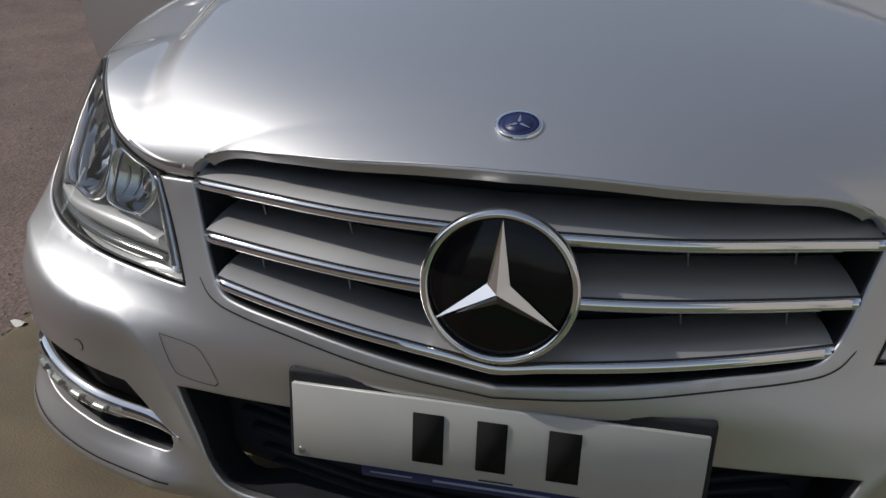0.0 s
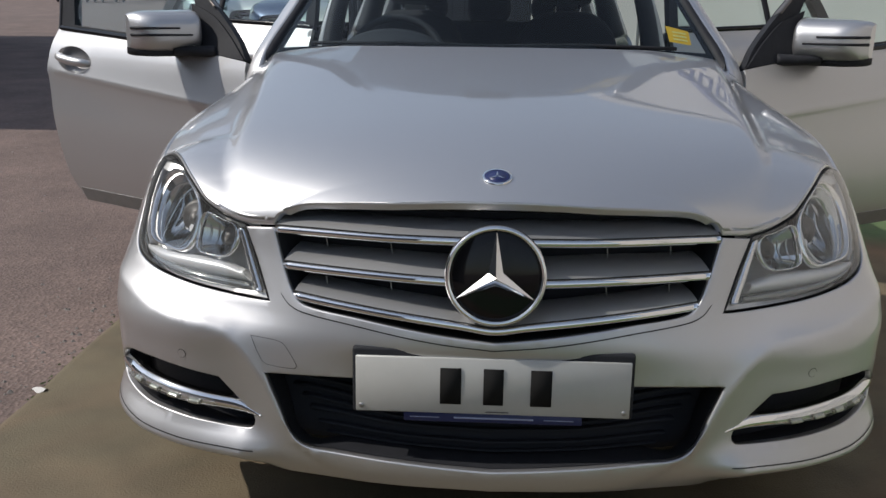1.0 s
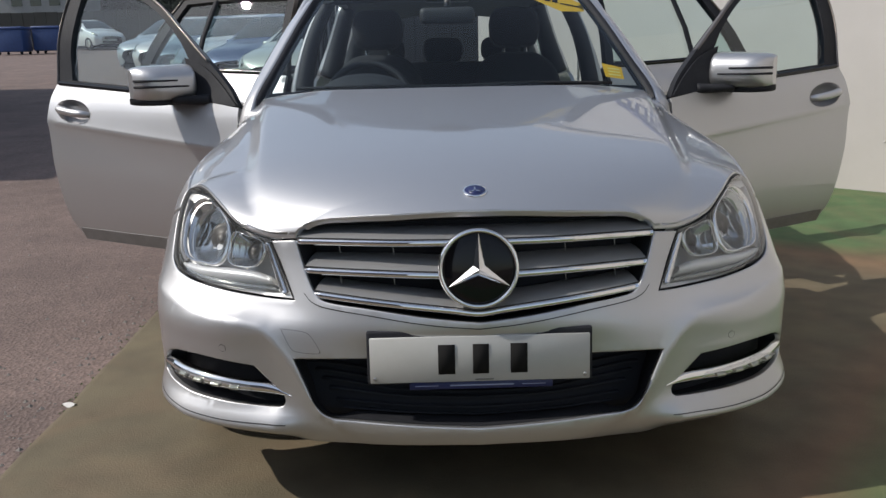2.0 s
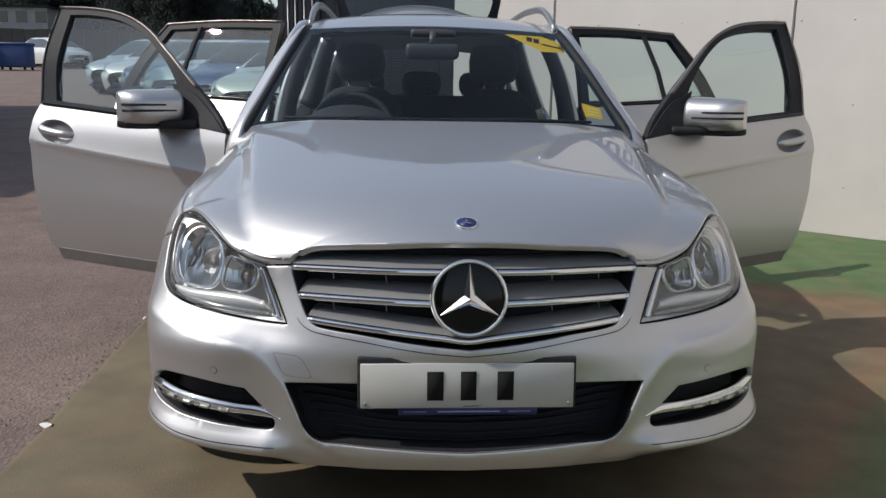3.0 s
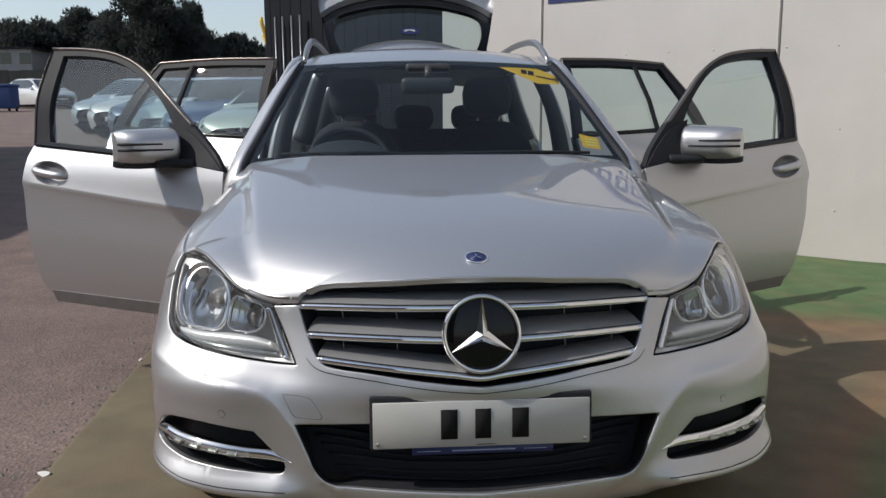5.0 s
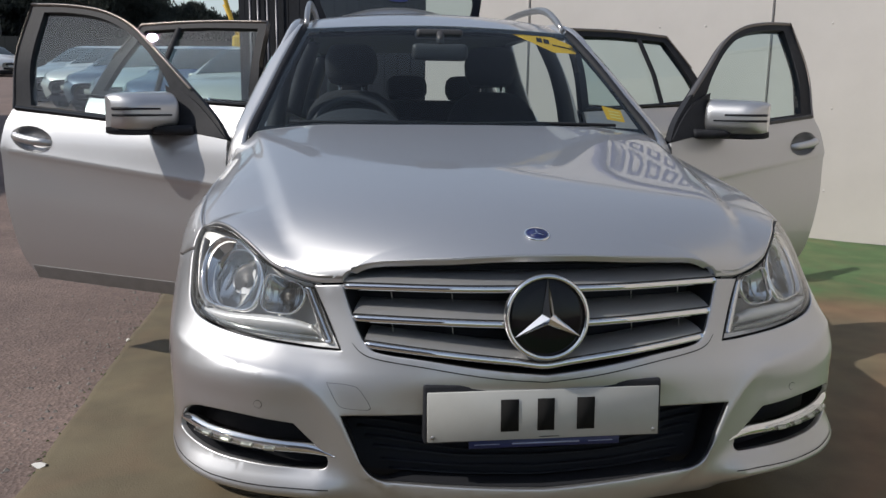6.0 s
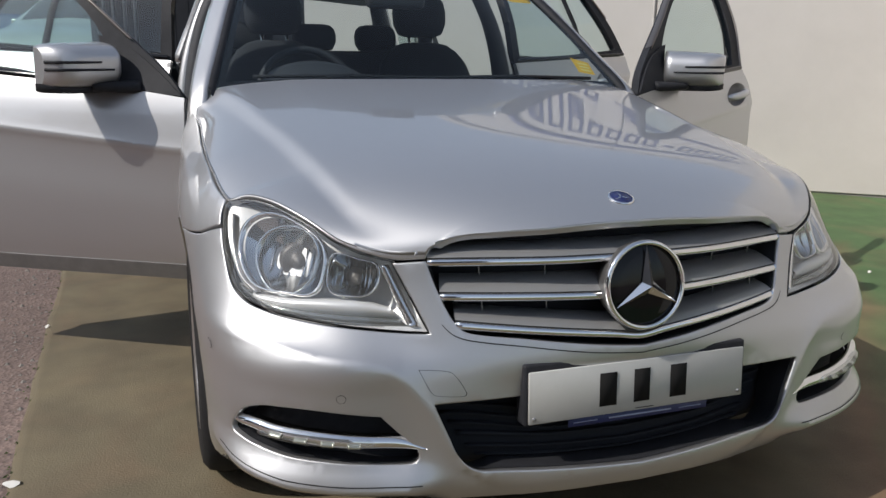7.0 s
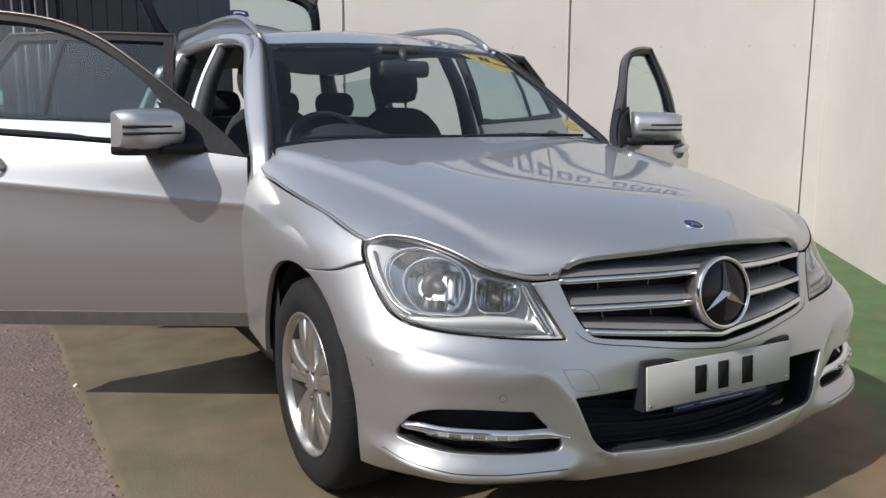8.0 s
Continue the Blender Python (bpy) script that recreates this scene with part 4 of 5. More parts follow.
    # liner of the wheel arch
    an = np.linspace(-.1, math.pi + .1, 25)
    w = np.stack([np.stack([np.full(25, x), ARCH_Y - .01 - .385 * np.cos(an), ARCH_Z + .380 * np.sin(an)], 1) for x in (.850, .60)])
    v, f = grid(w)
    part("arch_liner", flip(v, s), f, VOID, car)

# ---- number plate ----
tilt = Matrix.Translation((0, -.024, .432)) @ Matrix.Rotation(radians(-4), 4, "X")
npl = part("plate_plinth", *moved(box((-.2675, .003, -.061), (.2675, .045, .070), .006), tilt), BLACK, car, "black plastic plate plinth")
part("number_plate", *moved(box((-.26, -.004, -.0555), (.26, .003, .0555), .002, 1), tilt), PLATE, npl, "white plate with black bars")
for x0, wd in ((-.079, .040), (.002, .038), (.092, .040)):
    part("plate_bar", *moved(box((x0 - wd / 2, -.0052, -.036), (x0 + wd / 2, -.0040, .036)), tilt), INK, npl)
part("plate_mark", *moved(box((-.012, -.0050, -.051), (.032, -.0042, -.0495)), tilt), INK, npl)
for x0 in (-.249, .249):
    part("plate_screw", *moved(lathe([(-.0062, .0005), (-.0060, .0045), (-.004, .005)], 14, "y", (x0, 0, -.044)), tilt), SATIN, npl)
part("dealer_strip", *moved(box((-.168, .001, -.0745), (.172, .004, -.0557), .001, 1), tilt), BLUE, npl, "blue dealer strip with white bars")
part("strip_bar", *moved(box((-.072, .0, -.0672), (.080, .0012, -.0640)), tilt), PALEBLUE, npl)
for x0 in (-.128, .128):
    part("strip_mark", *moved(box((x0 - .028, .0, -.0665), (x0 + .028, .0012, -.0650)), tilt), PALEBLUE, npl)

# ---- windscreen, pillars, roof ----
def screen(u, w):
    """The windscreen: u across from -1 to 1, w from its foot to the roof."""
    u, w = np.atleast_1d(np.asarray(u, float)), np.atleast_1d(np.asarray(w, float))
    lo = np.stack([.762 * u, 1.225 + .114 * u * u, .972 - .022 * u * u], 1)
    hi = np.stack([.578 * u, 1.935 + .075 * u * u, 1.408 - .014 * u * u], 1)
    p = lo * (1 - w[:, None]) + hi * w[:, None]
    b = .022 * np.sin(np.pi * np.clip(w, 0, 1)) * (1 - .4 * u * u)
    return p + np.stack([0 * b, -b * .5, b * .85], 1)


def rim_band(u0, u1, w0, w1):
    """A ring between two rectangles on the windscreen."""
    def ring(u, a, b):
        return chain([(-u, a, 1), (u, a, 1), (u, b, 1), (-u, b, 1)], .05)
    r0, r1 = ring(1.0, 0.0, 1.0), chain([(-u0, w0), (-u0 + .04, w0 - .012), (u0 - .04, w0 - .012), (u0, w0), (u1, w1), (u1 - .04, w1 + .01), (-u1 + .04, w1 + .01), (-u1, w1)], .05)
    return r0, r1


g = np.array([[screen([u], [w])[0] for u in np.linspace(-1, 1, 33)] for w in np.linspace(0, 1, 13)])
windscreen = part("windscreen", *grid(g), SCREEN, car, "clear laminated windscreen")
windscreen.visible_shadow = False
for s in (-1, 1):
    b = np.array([[offset(screen, -.004)([s * u], [w])[0] for u in (1.0, .98, .958)] for w in np.linspace(0, 1, 15)])
    part("screen_border", *grid(b), GLOSSBLACK, windscreen)
for w0, w1 in ((0, .10), (.955, 1.0)):
    b = np.array([[offset(screen, -.004)([u], [w])[0] for u in np.linspace(-1, 1, 31)] for w in (w0, (w0 + w1) / 2, w1)])
    part("screen_border", *grid(b), GLOSSBLACK, windscreen)


def roof_skin(x, y):
    x, y = np.atleast_1d(np.asarray(x, float)), np.atleast_1d(np.asarray(y, float))
    c = herm([1.9, 2.3, 2.9, 3.6, 4.4], [1.402, 1.492, 1.515, 1.500, 1.445], y)
    return np.stack([x, y, c - .045 * (np.abs(x) / .6) ** 2 - .05 * np.clip(np.abs(x) - .54, 0, 1) * 4], 1)


roof = part("roof", *sheet(mirrored([(0, 1.935), (.3, 1.955), (.578, 2.012, 1), (.60, 2.4), (.60, 3.2), (.565, 4.36, 1), (.3, 4.40), (0, 4.41)]), roof_skin, 0.06, (), .02), PAINT, car, "silver roof panel")
part("headlining", *sheet(mirrored([(0, 1.97), (.56, 2.04), (.585, 3.2), (.54, 4.34), (0, 4.38)]), offset(roof_skin, -.035), 0.1, (), 0), LINING, car, "dark grey headlining")
for s in (-1, 1):
    pin = herm([0, 1, 2, 3, 4, 5], [(.790, 1.300, .860), (.767, 1.372, .980), (.719, 1.545, 1.102), (.658, 1.765, 1.256), (.606, 1.950, 1.372), (.587, 2.06, 1.414)], np.linspace(0, 5, 31))
    pout = herm([0, 1, 2, 3, 4, 5], [(.846, 1.345, .840), (.830, 1.40, .95), (.786, 1.610, 1.09), (.726, 1.835, 1.24), (.670, 2.015, 1.352), (.645, 2.13, 1.395)], np.linspace(0, 5, 31))
    mid = (pin + pout) / 2 + np.array([.004, -.003, .004])
    v, f = grid(np.stack([pin - (0, 0, .02), pin, (pin + mid) / 2 + (.002, -.002, .003), mid, (pout + mid) / 2 + (.003, 0, .002), pout, pout - (.03, 0, .02)]))
    part("screen_pillar", flip(v, s), f, PAINT, car, "silver windscreen pillar")
    v, f = tube([(.706, 1.80, 1.222), (.668, 1.92, 1.305), (.634, 2.03, 1.372), (.620, 2.16, 1.408), (.618, 2.6, 1.445), (.614, 3.3, 1.448), (.594, 3.9, 1.428), (.57, 4.38, 1.38)], [.006, .018, .027, .031, .032, .032, .032, .03], 12)
    part("cant_rail", flip(v, s), f, PAINT, car, "silver roof side rail")
    gl = np.array([screen([1.0], [w])[0] for w in np.linspace(0, 1, 26)])
    pi_ = pin[6:31:1][:25]
    pi_ = herm(np.linspace(0, 1, 25), pi_, np.linspace(0, 1, 26))
    v, f = grid(np.stack([gl + (-.012, .004, -.004), gl + (0, -.004, .006), pi_ + (0, -.003, .005), pi_ + (.004, .01, -.008)]))
    part("screen_trim", flip(v, s), f, BLACK, car, "black strip beside the windscreen")
    v, f = tube([(.80, 2.50, .32), (.815, 2.53, .70), (.79, 2.56, 1.0), (.72, 2.585, 1.24), (.622, 2.60, 1.44)], [.046, .042, .030, .019, .016], 10)
    part("door_pillar", flip(v, s), f, PAINT, car, "silver door pillar")
    v, f = tube([(.765, 2.50, .32), (.778, 2.525, .70), (.750, 2.545, 1.0), (.688, 2.565, 1.24), (.592, 2.58, 1.43)], [.062, .056, .046, .038, .034], 12)
    part("pillar_trim", flip(v, s), f, TRIM, car, "dark inner trim of the door pillar")
    v, f = tube([(.77, 3.62, 1.0), (.70, 3.60, 1.2), (.615, 3.50, 1.43)], [.06, .045, .035], 10)
    part("rear_pillar", flip(v, s), f, PAINT, car)
    v, f = tube([(.735, 3.57, 1.0), (.668, 3.55, 1.2), (.588, 3.46, 1.42)], [.070, .056, .046], 12)
    part("pillar_trim", flip(v, s), f, TRIM, car, "dark inner trim of the rear pillar")
    v, f = tube([(.74, 4.45, .95), (.67, 4.42, 1.15), (.58, 4.30, 1.38)], [.07, .055, .045], 10)
    part("tail_pillar", flip(v, s), f, PAINT, car)
    v, f = tube([(.70, 4.40, .95), (.632, 4.37, 1.15), (.545, 4.25, 1.37)], [.080, .066, .054], 12)
    part("pillar_trim", flip(v, s), f, TRIM, car, "dark inner trim of the tail pillar")
    # roof rail on two feet
    v, f = tube([(.575, 2.06, 1.410), (.575, 2.17, 1.462), (.572, 2.36, 1.522), (.568, 2.75, 1.555), (.562, 3.3, 1.556), (.552, 3.9, 1.53), (.545, 4.15, 1.48), (.54, 4.25, 1.43)], [.010, .014, .015, .015, .015, .015, .014, .010], 10, 1.2)
    part("roof_rail", flip(v, s), f, SATIN, car, "satin aluminium roof rail")
    v, f = sheet([(3.80, .30, 1), (4.50, .28, 1), (4.6, .6), (4.52, .98, 1), (3.62, 1.02, 1), (3.52, .86), (3.40, .74, 1), (3.30, .66), (3.42, .672), (3.55, .665), (3.68, .62), (3.78, .53), (3.84, .42)], side_skin, .05, (), .02)
    part("rear_quarter", flip(v, s), f, PAINT, car, "silver rear quarter panel")
    v, f = sheet([(1.15, .19, 1), (3.12, .19, 1), (3.12, .335, 1), (1.15, .335, 1)], offset(side_skin, -.025), .06, (), .02)
    part("sill", flip(v, s), f, PAINT, car, "silver door sill")
    v, f = sheet([(3.66, 1.04, 1), (4.38, 1.04, 1), (4.22, 1.33, 1), (3.58, 1.36, 1)], offset(side_skin, -.03), .06, (), .004)
    part("rear_side_glass", flip(v, s), f, GLASS, car)

# ---- wheels ----
def wheel(x, y, z, s):
    hub = thing("wheel", "", "")
    hub.parent = car
    tagged(hub, "five twin-spoke alloy wheel with black tyre")
    c = Vector((s * x, y, z))
    R, r = .316, .2085
    prof = [(-.20, r), (-.205, .24), (-.200, .285), (-.185, .305), (-.15, .3150), (-.10, R), (-.05, .3150), (-.012, .305), (.004, .285), (.009, .25), (.004, .222), (-.004, r)]
    v, f = lathe([(h * s, q) for h, q in prof], 72, "x", c)
    part("tyre", v, f, TYRE, hub, "black road tyre")
    for k in range(44):
        t = 2 * math.pi * k / 44
        rows = [[(s * h, math.cos(t + d) * (q + .0006), math.sin(t + d) * (q + .0006)) for d in (-.005, .005)] for h, q in ((-.055, .3152), (-.03, .3118), (-.012, .305), (-.003, .296))]
        v, f = grid(np.array(rows) + np.array(c))
        part("tread_cut", v, f, VOID, hub)
    for hh in (-.055, -.10, -.145):
        v, f = lathe([(s * (hh - .005), .3162), (s * (hh - .004), .312), (s * (hh + .004), .312), (s * (hh + .005), .3162)], 64, "x", c)
        part("tread_groove", v, f, VOID, hub)
    v, f = lathe([(s * h, q) for h, q in ((-.19, .19), (-.05, .185), (-.012, .196), (.0, .205), (.004, .2095), (.001, .2125), (-.006, .211))], 64, "x", c)
    part("rim", v, f, ALLOY, hub, "silver alloy rim")
    v, f = lathe([(s * -.17, .186), (s * -.055, .1835), (s * -.018, .1925)], 64, "x", c)
    part("rim_barrel", v, f, BARREL, hub, "brake-dusted inside of the rim")
    v, f = lathe([(s * h, q) for h, q in ((-.075, .02), (-.075, .14), (-.085, .142), (-.085, .02))], 40, "x", c)
    part("brake_disc", v, f, SATIN, hub, "steel brake disc")
    v, f = lathe([(s * -.12, .02), (s * -.118, .185)], 30, "x", c)
    part("wheel_back", v, f, VOID, hub)
    v, f = lathe([(s * h, q) for h, q in ((-.06, .062), (-.02, .058), (-.016, .048), (-.018, .034), (-.012, .032), (-.010, .028), (-.009, .0006))], 32, "x", c)
    part("hub_cap", v, f, ALLOY, hub)
    for k in range(5):
        for d in (-1, 1):
            t = 2 * math.pi * k / 5 + .14
            rows = []
            for q in np.linspace(0, 1, 10):
                rad = .045 + q * .157
                ang = t + d * (.14 + .10 * q)
                wd = .040 + .015 * q - .004 * math.sin(q * math.pi)
                hgt = -.016 + .012 * math.sin(q * math.pi * .9) - .004 * q
                cy, cz = math.cos(ang), math.sin(ang)
                ty, tz = -cz, cy
                rows.append([(s * (hgt + e), rad * cy + ty * wd * o, rad * cz + tz * wd * o) for o, e in ((-.5, -.045), (-.5, -.010), (-.38, -.001), (-.1, -.004), (.1, -.004), (.38, -.001), (.5, -.010), (.5, -.045))])
            v, f = grid(np.array(rows) + np.array(c))
            part("spoke", v, f, ALLOY, hub)
    for k in range(5):
        t = 2 * math.pi * (k + .5) / 5 + .14
        v, f = lathe([(s * -.02, .0075), (s * -.012, .0075), (s * -.011, .0005)], 10, "x", c + Vector((0, .043 * math.cos(t), .043 * math.sin(t))))
        part("wheel_bolt", v, f, BARREL, hub)
    return hub


for s in (-1, 1):
    wheel(.872, .735, .316, s)
    wheel(.866, 3.485, .335, s)

# ---- doors ----
HX, HY, SWING = .832, 1.395, 59.5


def cup_line(y0, z0, n=33):
    """The egg-shaped outline of the hollow behind a door handle."""
    t = np.linspace(0, 2 * math.pi, n)
    return np.stack([y0 + .115 * np.cos(t), z0 + .050 * np.sin(t) + .014 * np.cos(t)], 1)


def door(name, label, hinge, angle, s, body, frame_out, frame_in, glass_out, extra, cup):
    o = (s * hinge[0], hinge[1], 0)
    yy = np.linspace(min(q[0] for q in body) + .03, max(q[0] for q in body) - .05, 40)
    folds = [np.stack([yy, .775 + .085 * (yy - 1.4) + h], 1) for h in (-.045, -.022, -.010, 0, .012, .028)]
    v, f = sheet(body, side_skin, .03, [[tuple(p) for p in cup_line(*cup)[:-1]]], .02, .02, folds)
    d = part(name, flip(v, s), f, PAINT, car, label, origin=o)
    d.location, d.rotation_euler = o, (0, 0, -s * radians(angle))
    sub = lambda nm, vf, m, lb="", sm=True: part(nm, flip(vf[0], s), vf[1], m, d, lb, sm, o)
    sub("door_inner", sheet([(q[0] * .985 + .03, q[1] * .98 + .012) for q in body], offset(side_skin, -.09), .06, (), -.06), TRIM, "dark inner door trim")
    sub("window_frame", sheet(frame_out, offset(side_skin, -.008), .03, [frame_in], .035, .02), BLACK, "black window frame")
    sub("window_glass", sheet(glass_out, offset(side_skin, -.022), .06, (), 0), GLASS, "pale green side glass")
    top = [q for q in frame_out if q[1] > (1.02 if len(frame_out) > 9 else 1.2)]
    q = chain(top, .04, False)
    sub("frame_strip", grid(np.stack([offset(side_skin, h)(q[:, 0], q[:, 1] + dz) for dz, h in ((.001, -.034), (.004, -.012), (.003, .000), (-.004, .001), (-.008, -.006))])), BRONZE, "bright strip along the window frame")
    extra(sub, d)
    return d


FRONT = [(1.402, .345, 1), (1.60, .335), (2.30, .335), (2.425, .345, 1), (2.475, .42), (2.515, .62), (2.535, .85), (2.535, .985), (2.520, 1.035, 1), (2.1, 1.005), (1.6, .968), (1.402, .945, 1), (1.392, .7)]
FR_OUT = [(1.405, .945, 1), (1.46, 1.005), (1.62, 1.13), (1.80, 1.262), (1.98, 1.375), (2.16, 1.440), (2.36, 1.470), (2.590, 1.482, 1), (2.57, 1.25), (2.520, 1.036, 1), (2.1, 1.006), (1.6, .969)]
FR_IN = [(1.655, 1.000), (1.74, 1.155), (1.86, 1.268), (2.02, 1.362), (2.18, 1.415), (2.36, 1.440), (2.505, 1.446, 1), (2.475, 1.20), (2.43, 1.055, 1), (2.05, 1.030)]
REAR = [(2.56, .345, 1), (3.05, .345, 1), (3.14, .50), (3.26, .66), (3.47, .80), (3.585, .92), (3.625, 1.02), (3.615, 1.075, 1), (3.0, 1.055), (2.565, 1.038, 1)]
RR_OUT = [(2.565, 1.040, 1), (2.585, 1.25), (2.60, 1.482, 1), (3.0, 1.490), (3.385, 1.478, 1), (3.51, 1.30), (3.625, 1.085, 1), (3.0, 1.056)]
RR_IN = [(2.62, 1.07, 1), (2.635, 1.25), (2.65, 1.447, 1), (3.0, 1.455), (3.35, 1.445, 1), (3.44, 1.29), (3.535, 1.115, 1), (3.0, 1.08)]


def handle(y0, z0):
    def add(sub, d):
        q, mid = cup_line(y0, z0), np.array([y0, z0])
        cup = np.stack([offset(side_skin, e)(*(mid + (q - mid) * r).T) for r, e in ((1.03, .0008), (1.0, -.001), (.93, -.010), (.78, -.022), (.5, -.028), (.02, -.029))])
        sub("handle_cup", grid(cup), CUP)
        x0 = side_skin([y0], [z0])[0][0]
        sub("handle", tube([(x0 - .014, y0 - .096, z0 - .014), (x0 + .012, y0 - .075, z0 - .010), (x0 + .024, y0, z0 - .001), (x0 + .018, y0 + .07, z0 + .010), (x0 - .006, y0 + .100, z0 + .014)], [.012, .017, .018, .017, .013], 10, 1.0), PAINT, "silver pull handle")
    return add


def front_extra(sub, d):
    handle(2.365, .918)(sub, d)
    s = 1 if d.location.x > 0 else -1
    # waist strip
    q = chain([(1.64, .985), (2.0, 1.008), (2.50, 1.040)], .05, False)
    sub("waist_strip", grid(np.stack([offset(side_skin, h)(q[:, 0], q[:, 1] + dz) for dz, h in ((-.010, .001), (-.006, .008), (.006, .008), (.012, -.004))])), GLOSSBLACK)
    sub("sill_strip", sheet([(1.40, .33, 1), (2.42, .33, 1), (2.43, .385, 1), (1.40, .385, 1)], offset(side_skin, .003), .05, (), .01), SILL, "darker protective strip along the door foot")
    # mirror: foot, lower shell, upper shell and its two grooves
    sub("mirror_foot", sheet([(1.41, .95, 1), (1.50, .958), (1.66, .985, 1), (1.655, 1.0), (1.74, 1.14, 1), (1.62, 1.10), (1.50, 1.02)], offset(side_skin, .002), .04, (), .03), BLACK, "black mirror triangle")
    c = np.array([1.005, 1.735, 1.055])
    sub("mirror_arm", tube([(.82, 1.57, .975), (.855, 1.62, .975), (.90, 1.69, .980)], [.036, .032, .034], 10, .6), BLACK)
    shell = []
    for u in np.linspace(0, 1, 19):
        # u runs from the door outwards; each section has a round nose facing forwards
        x = .875 + .235 * u
        rnd = math.sqrt(max(0, 1 - max(0, (u - .66) / .34) ** 2)) * .62 + .38
        inn = math.sqrt(max(0, 1 - max(0, (.14 - u) / .14) ** 2)) * .5 + .5
        hgt, dep = .074 * (1 - .06 * u) * (.72 + .28 * rnd), .150 * (1 - .22 * u) * rnd * inn
        yb, zc = 1.735 - .004 * u, 1.040 - .004 * u
        shell.append([(x, yb - dep * (abs(math.sin(t)) ** .62), zc - hgt * (math.copysign(abs(math.cos(t)) ** .75, math.cos(t)))) for t in np.linspace(.50, math.pi - .02, 16)])
    return shell


def front_all(sub, d):
    sh = np.array(front_extra(sub, d))
    turn = Matrix.Translation((.818, 1.735, .004)) @ Matrix.Rotation(radians(MIRROR_TURN), 4, "Z") @ Matrix.Translation((-.90, -1.72, 0))
    gv, gf = grid(sh)
    k = len(gv)
    gv = gv + [tuple(p) for p in sh[-1]] + [(sh[-1][0][0] - .002, 1.735, sh[-1][0][2])]
    gf = gf + [tuple(range(k, k + 17))]
    sub("mirror_shell", moved((gv, gf), turn), PAINT, "silver mirror housing with two dark grooves")
    low = np.array([[tuple(row[0]), (row[0][0], row[0][1] - .003, row[0][2] - .005), (row[0][0], row[0][1] + .006, row[0][2] - .020), (row[0][0], 1.735, row[0][2] - .022)] for row in sh])
    lv, lf = grid(low)
    e = len(lv) - 4
    sub("mirror_base", moved((lv + [(lv[e][0], 1.735, lv[e][2])], lf + [(e, e + 1, e + 2, e + 3, len(lv))]), turn), BLACK, "black lower half of the mirror")
    back = np.array([[tuple(row[-1]), (row[-1][0], 1.739, row[-1][2] - .004), (row[0][0], 1.739, row[0][2] - .022)] for row in sh[:-2]])
    sub("mirror_back", moved(grid(back), turn), BLACK)
    for z0, u0, u1 in ((1.050, .40, .995), (1.027, .22, .995)):
        pts = []
        for u in np.linspace(u0, u1, 12):
            i = u * 18
            row = sh[int(i)] * (1 - i % 1) + sh[min(18, int(i) + 1)] * (i % 1)
            k = np.interp(z0, row[:, 2], np.arange(16))
            r = row[int(k)] * (1 - k % 1) + row[min(15, int(k) + 1)] * (k % 1)
            pts.append(r + (0, -.0015, 0))
        sub("mirror_groove", moved(tube(pts, np.linspace(.0035, .0055, 12), 6), turn), BLACK)


def rear_extra(sub, d):
    handle(3.36, .945)(sub, d)
    q = np.array([(3.19, 1.07), (3.17, 1.25), (3.14, 1.455)])
    sub("window_divider", grid(np.stack([offset(side_skin, h)(q[:, 0] + dy, q[:, 1]) for dy, h in ((-.018, -.01), (-.012, .0), (.012, .0), (.018, -.01))])), BLACK)
    q = chain([(2.58, 1.050), (3.0, 1.068), (3.60, 1.088)], .05, False)
    sub("waist_strip", grid(np.stack([offset(side_skin, h)(q[:, 0], q[:, 1] + dz) for dz, h in ((-.010, .001), (-.006, .008), (.006, .008), (.012, -.004))])), GLOSSBLACK)


MIRROR_TURN = 17.0
# CUP: darker silver, with the hollow's shade put into its colour
CUP = shader("handle_recess", (0.30, 0.30, 0.305), 0.40, 0.8, 0.8)
SILL = shader("sill_strip", (0.21, 0.205, 0.20), 0.45, 0.4, 0.0, 0.1, 20.0)
for s in (-1, 1):
    door("front_door", "silver front door standing wide open", (HX, HY), SWING, s, FRONT, FR_OUT, FR_IN, FR_IN, front_all, (2.365, .918))
    door("rear_door", "silver rear door standing wide open", (.855, 2.545), 64.0, s, REAR, RR_OUT, RR_IN, RR_IN, rear_extra, (3.36, .945))

# ---- tailgate ----
def gate(u, w):
    """The raised tailgate: u across, w from its hinge to its free end."""
    u, w = np.atleast_1d(np.asarray(u, float)), np.atleast_1d(np.asarray(w, float))
    x = u * (.545 + .165 * np.clip(w, 0, 1))
    return np.stack([x, 4.42 + .52 * w - .10 * np.sin(np.pi * np.clip(w, 0, 1)) + .03 * u * u, 1.47 + .60 * w + .04 * (1 - u * u)], 1)


tail = part("tailgate", *sheet([(-1, .76, 1), (-.8, .87), (-.5, .96), (0, 1.01), (.5, .96), (.8, .87), (1, .76, 1), (.99, .95), (.95, 1.08), (.6, 1.17), (0, 1.20), (-.6, 1.17), (-.95, 1.08), (-.99, .95)], gate, .05, (), .05), PAINT, car, "silver lower half of the raised tailgate")
part("tailgate_frame", *sheet([(-1, .02, 1), (1, .02, 1), (1.0, .77, 1), (.8, .88), (.5, .97), (0, 1.02), (-.5, .97), (-.8, .88), (-1.0, .77, 1)], offset(gate, .004), .05, [[(-.80, .14), (-.5, .10), (.5, .10), (.80, .14), (.88, .64), (.6, .78), (0, .84), (-.6, .78), (-.88, .64)]], .03), GLOSSBLACK, tail, "black frame of the rear window")
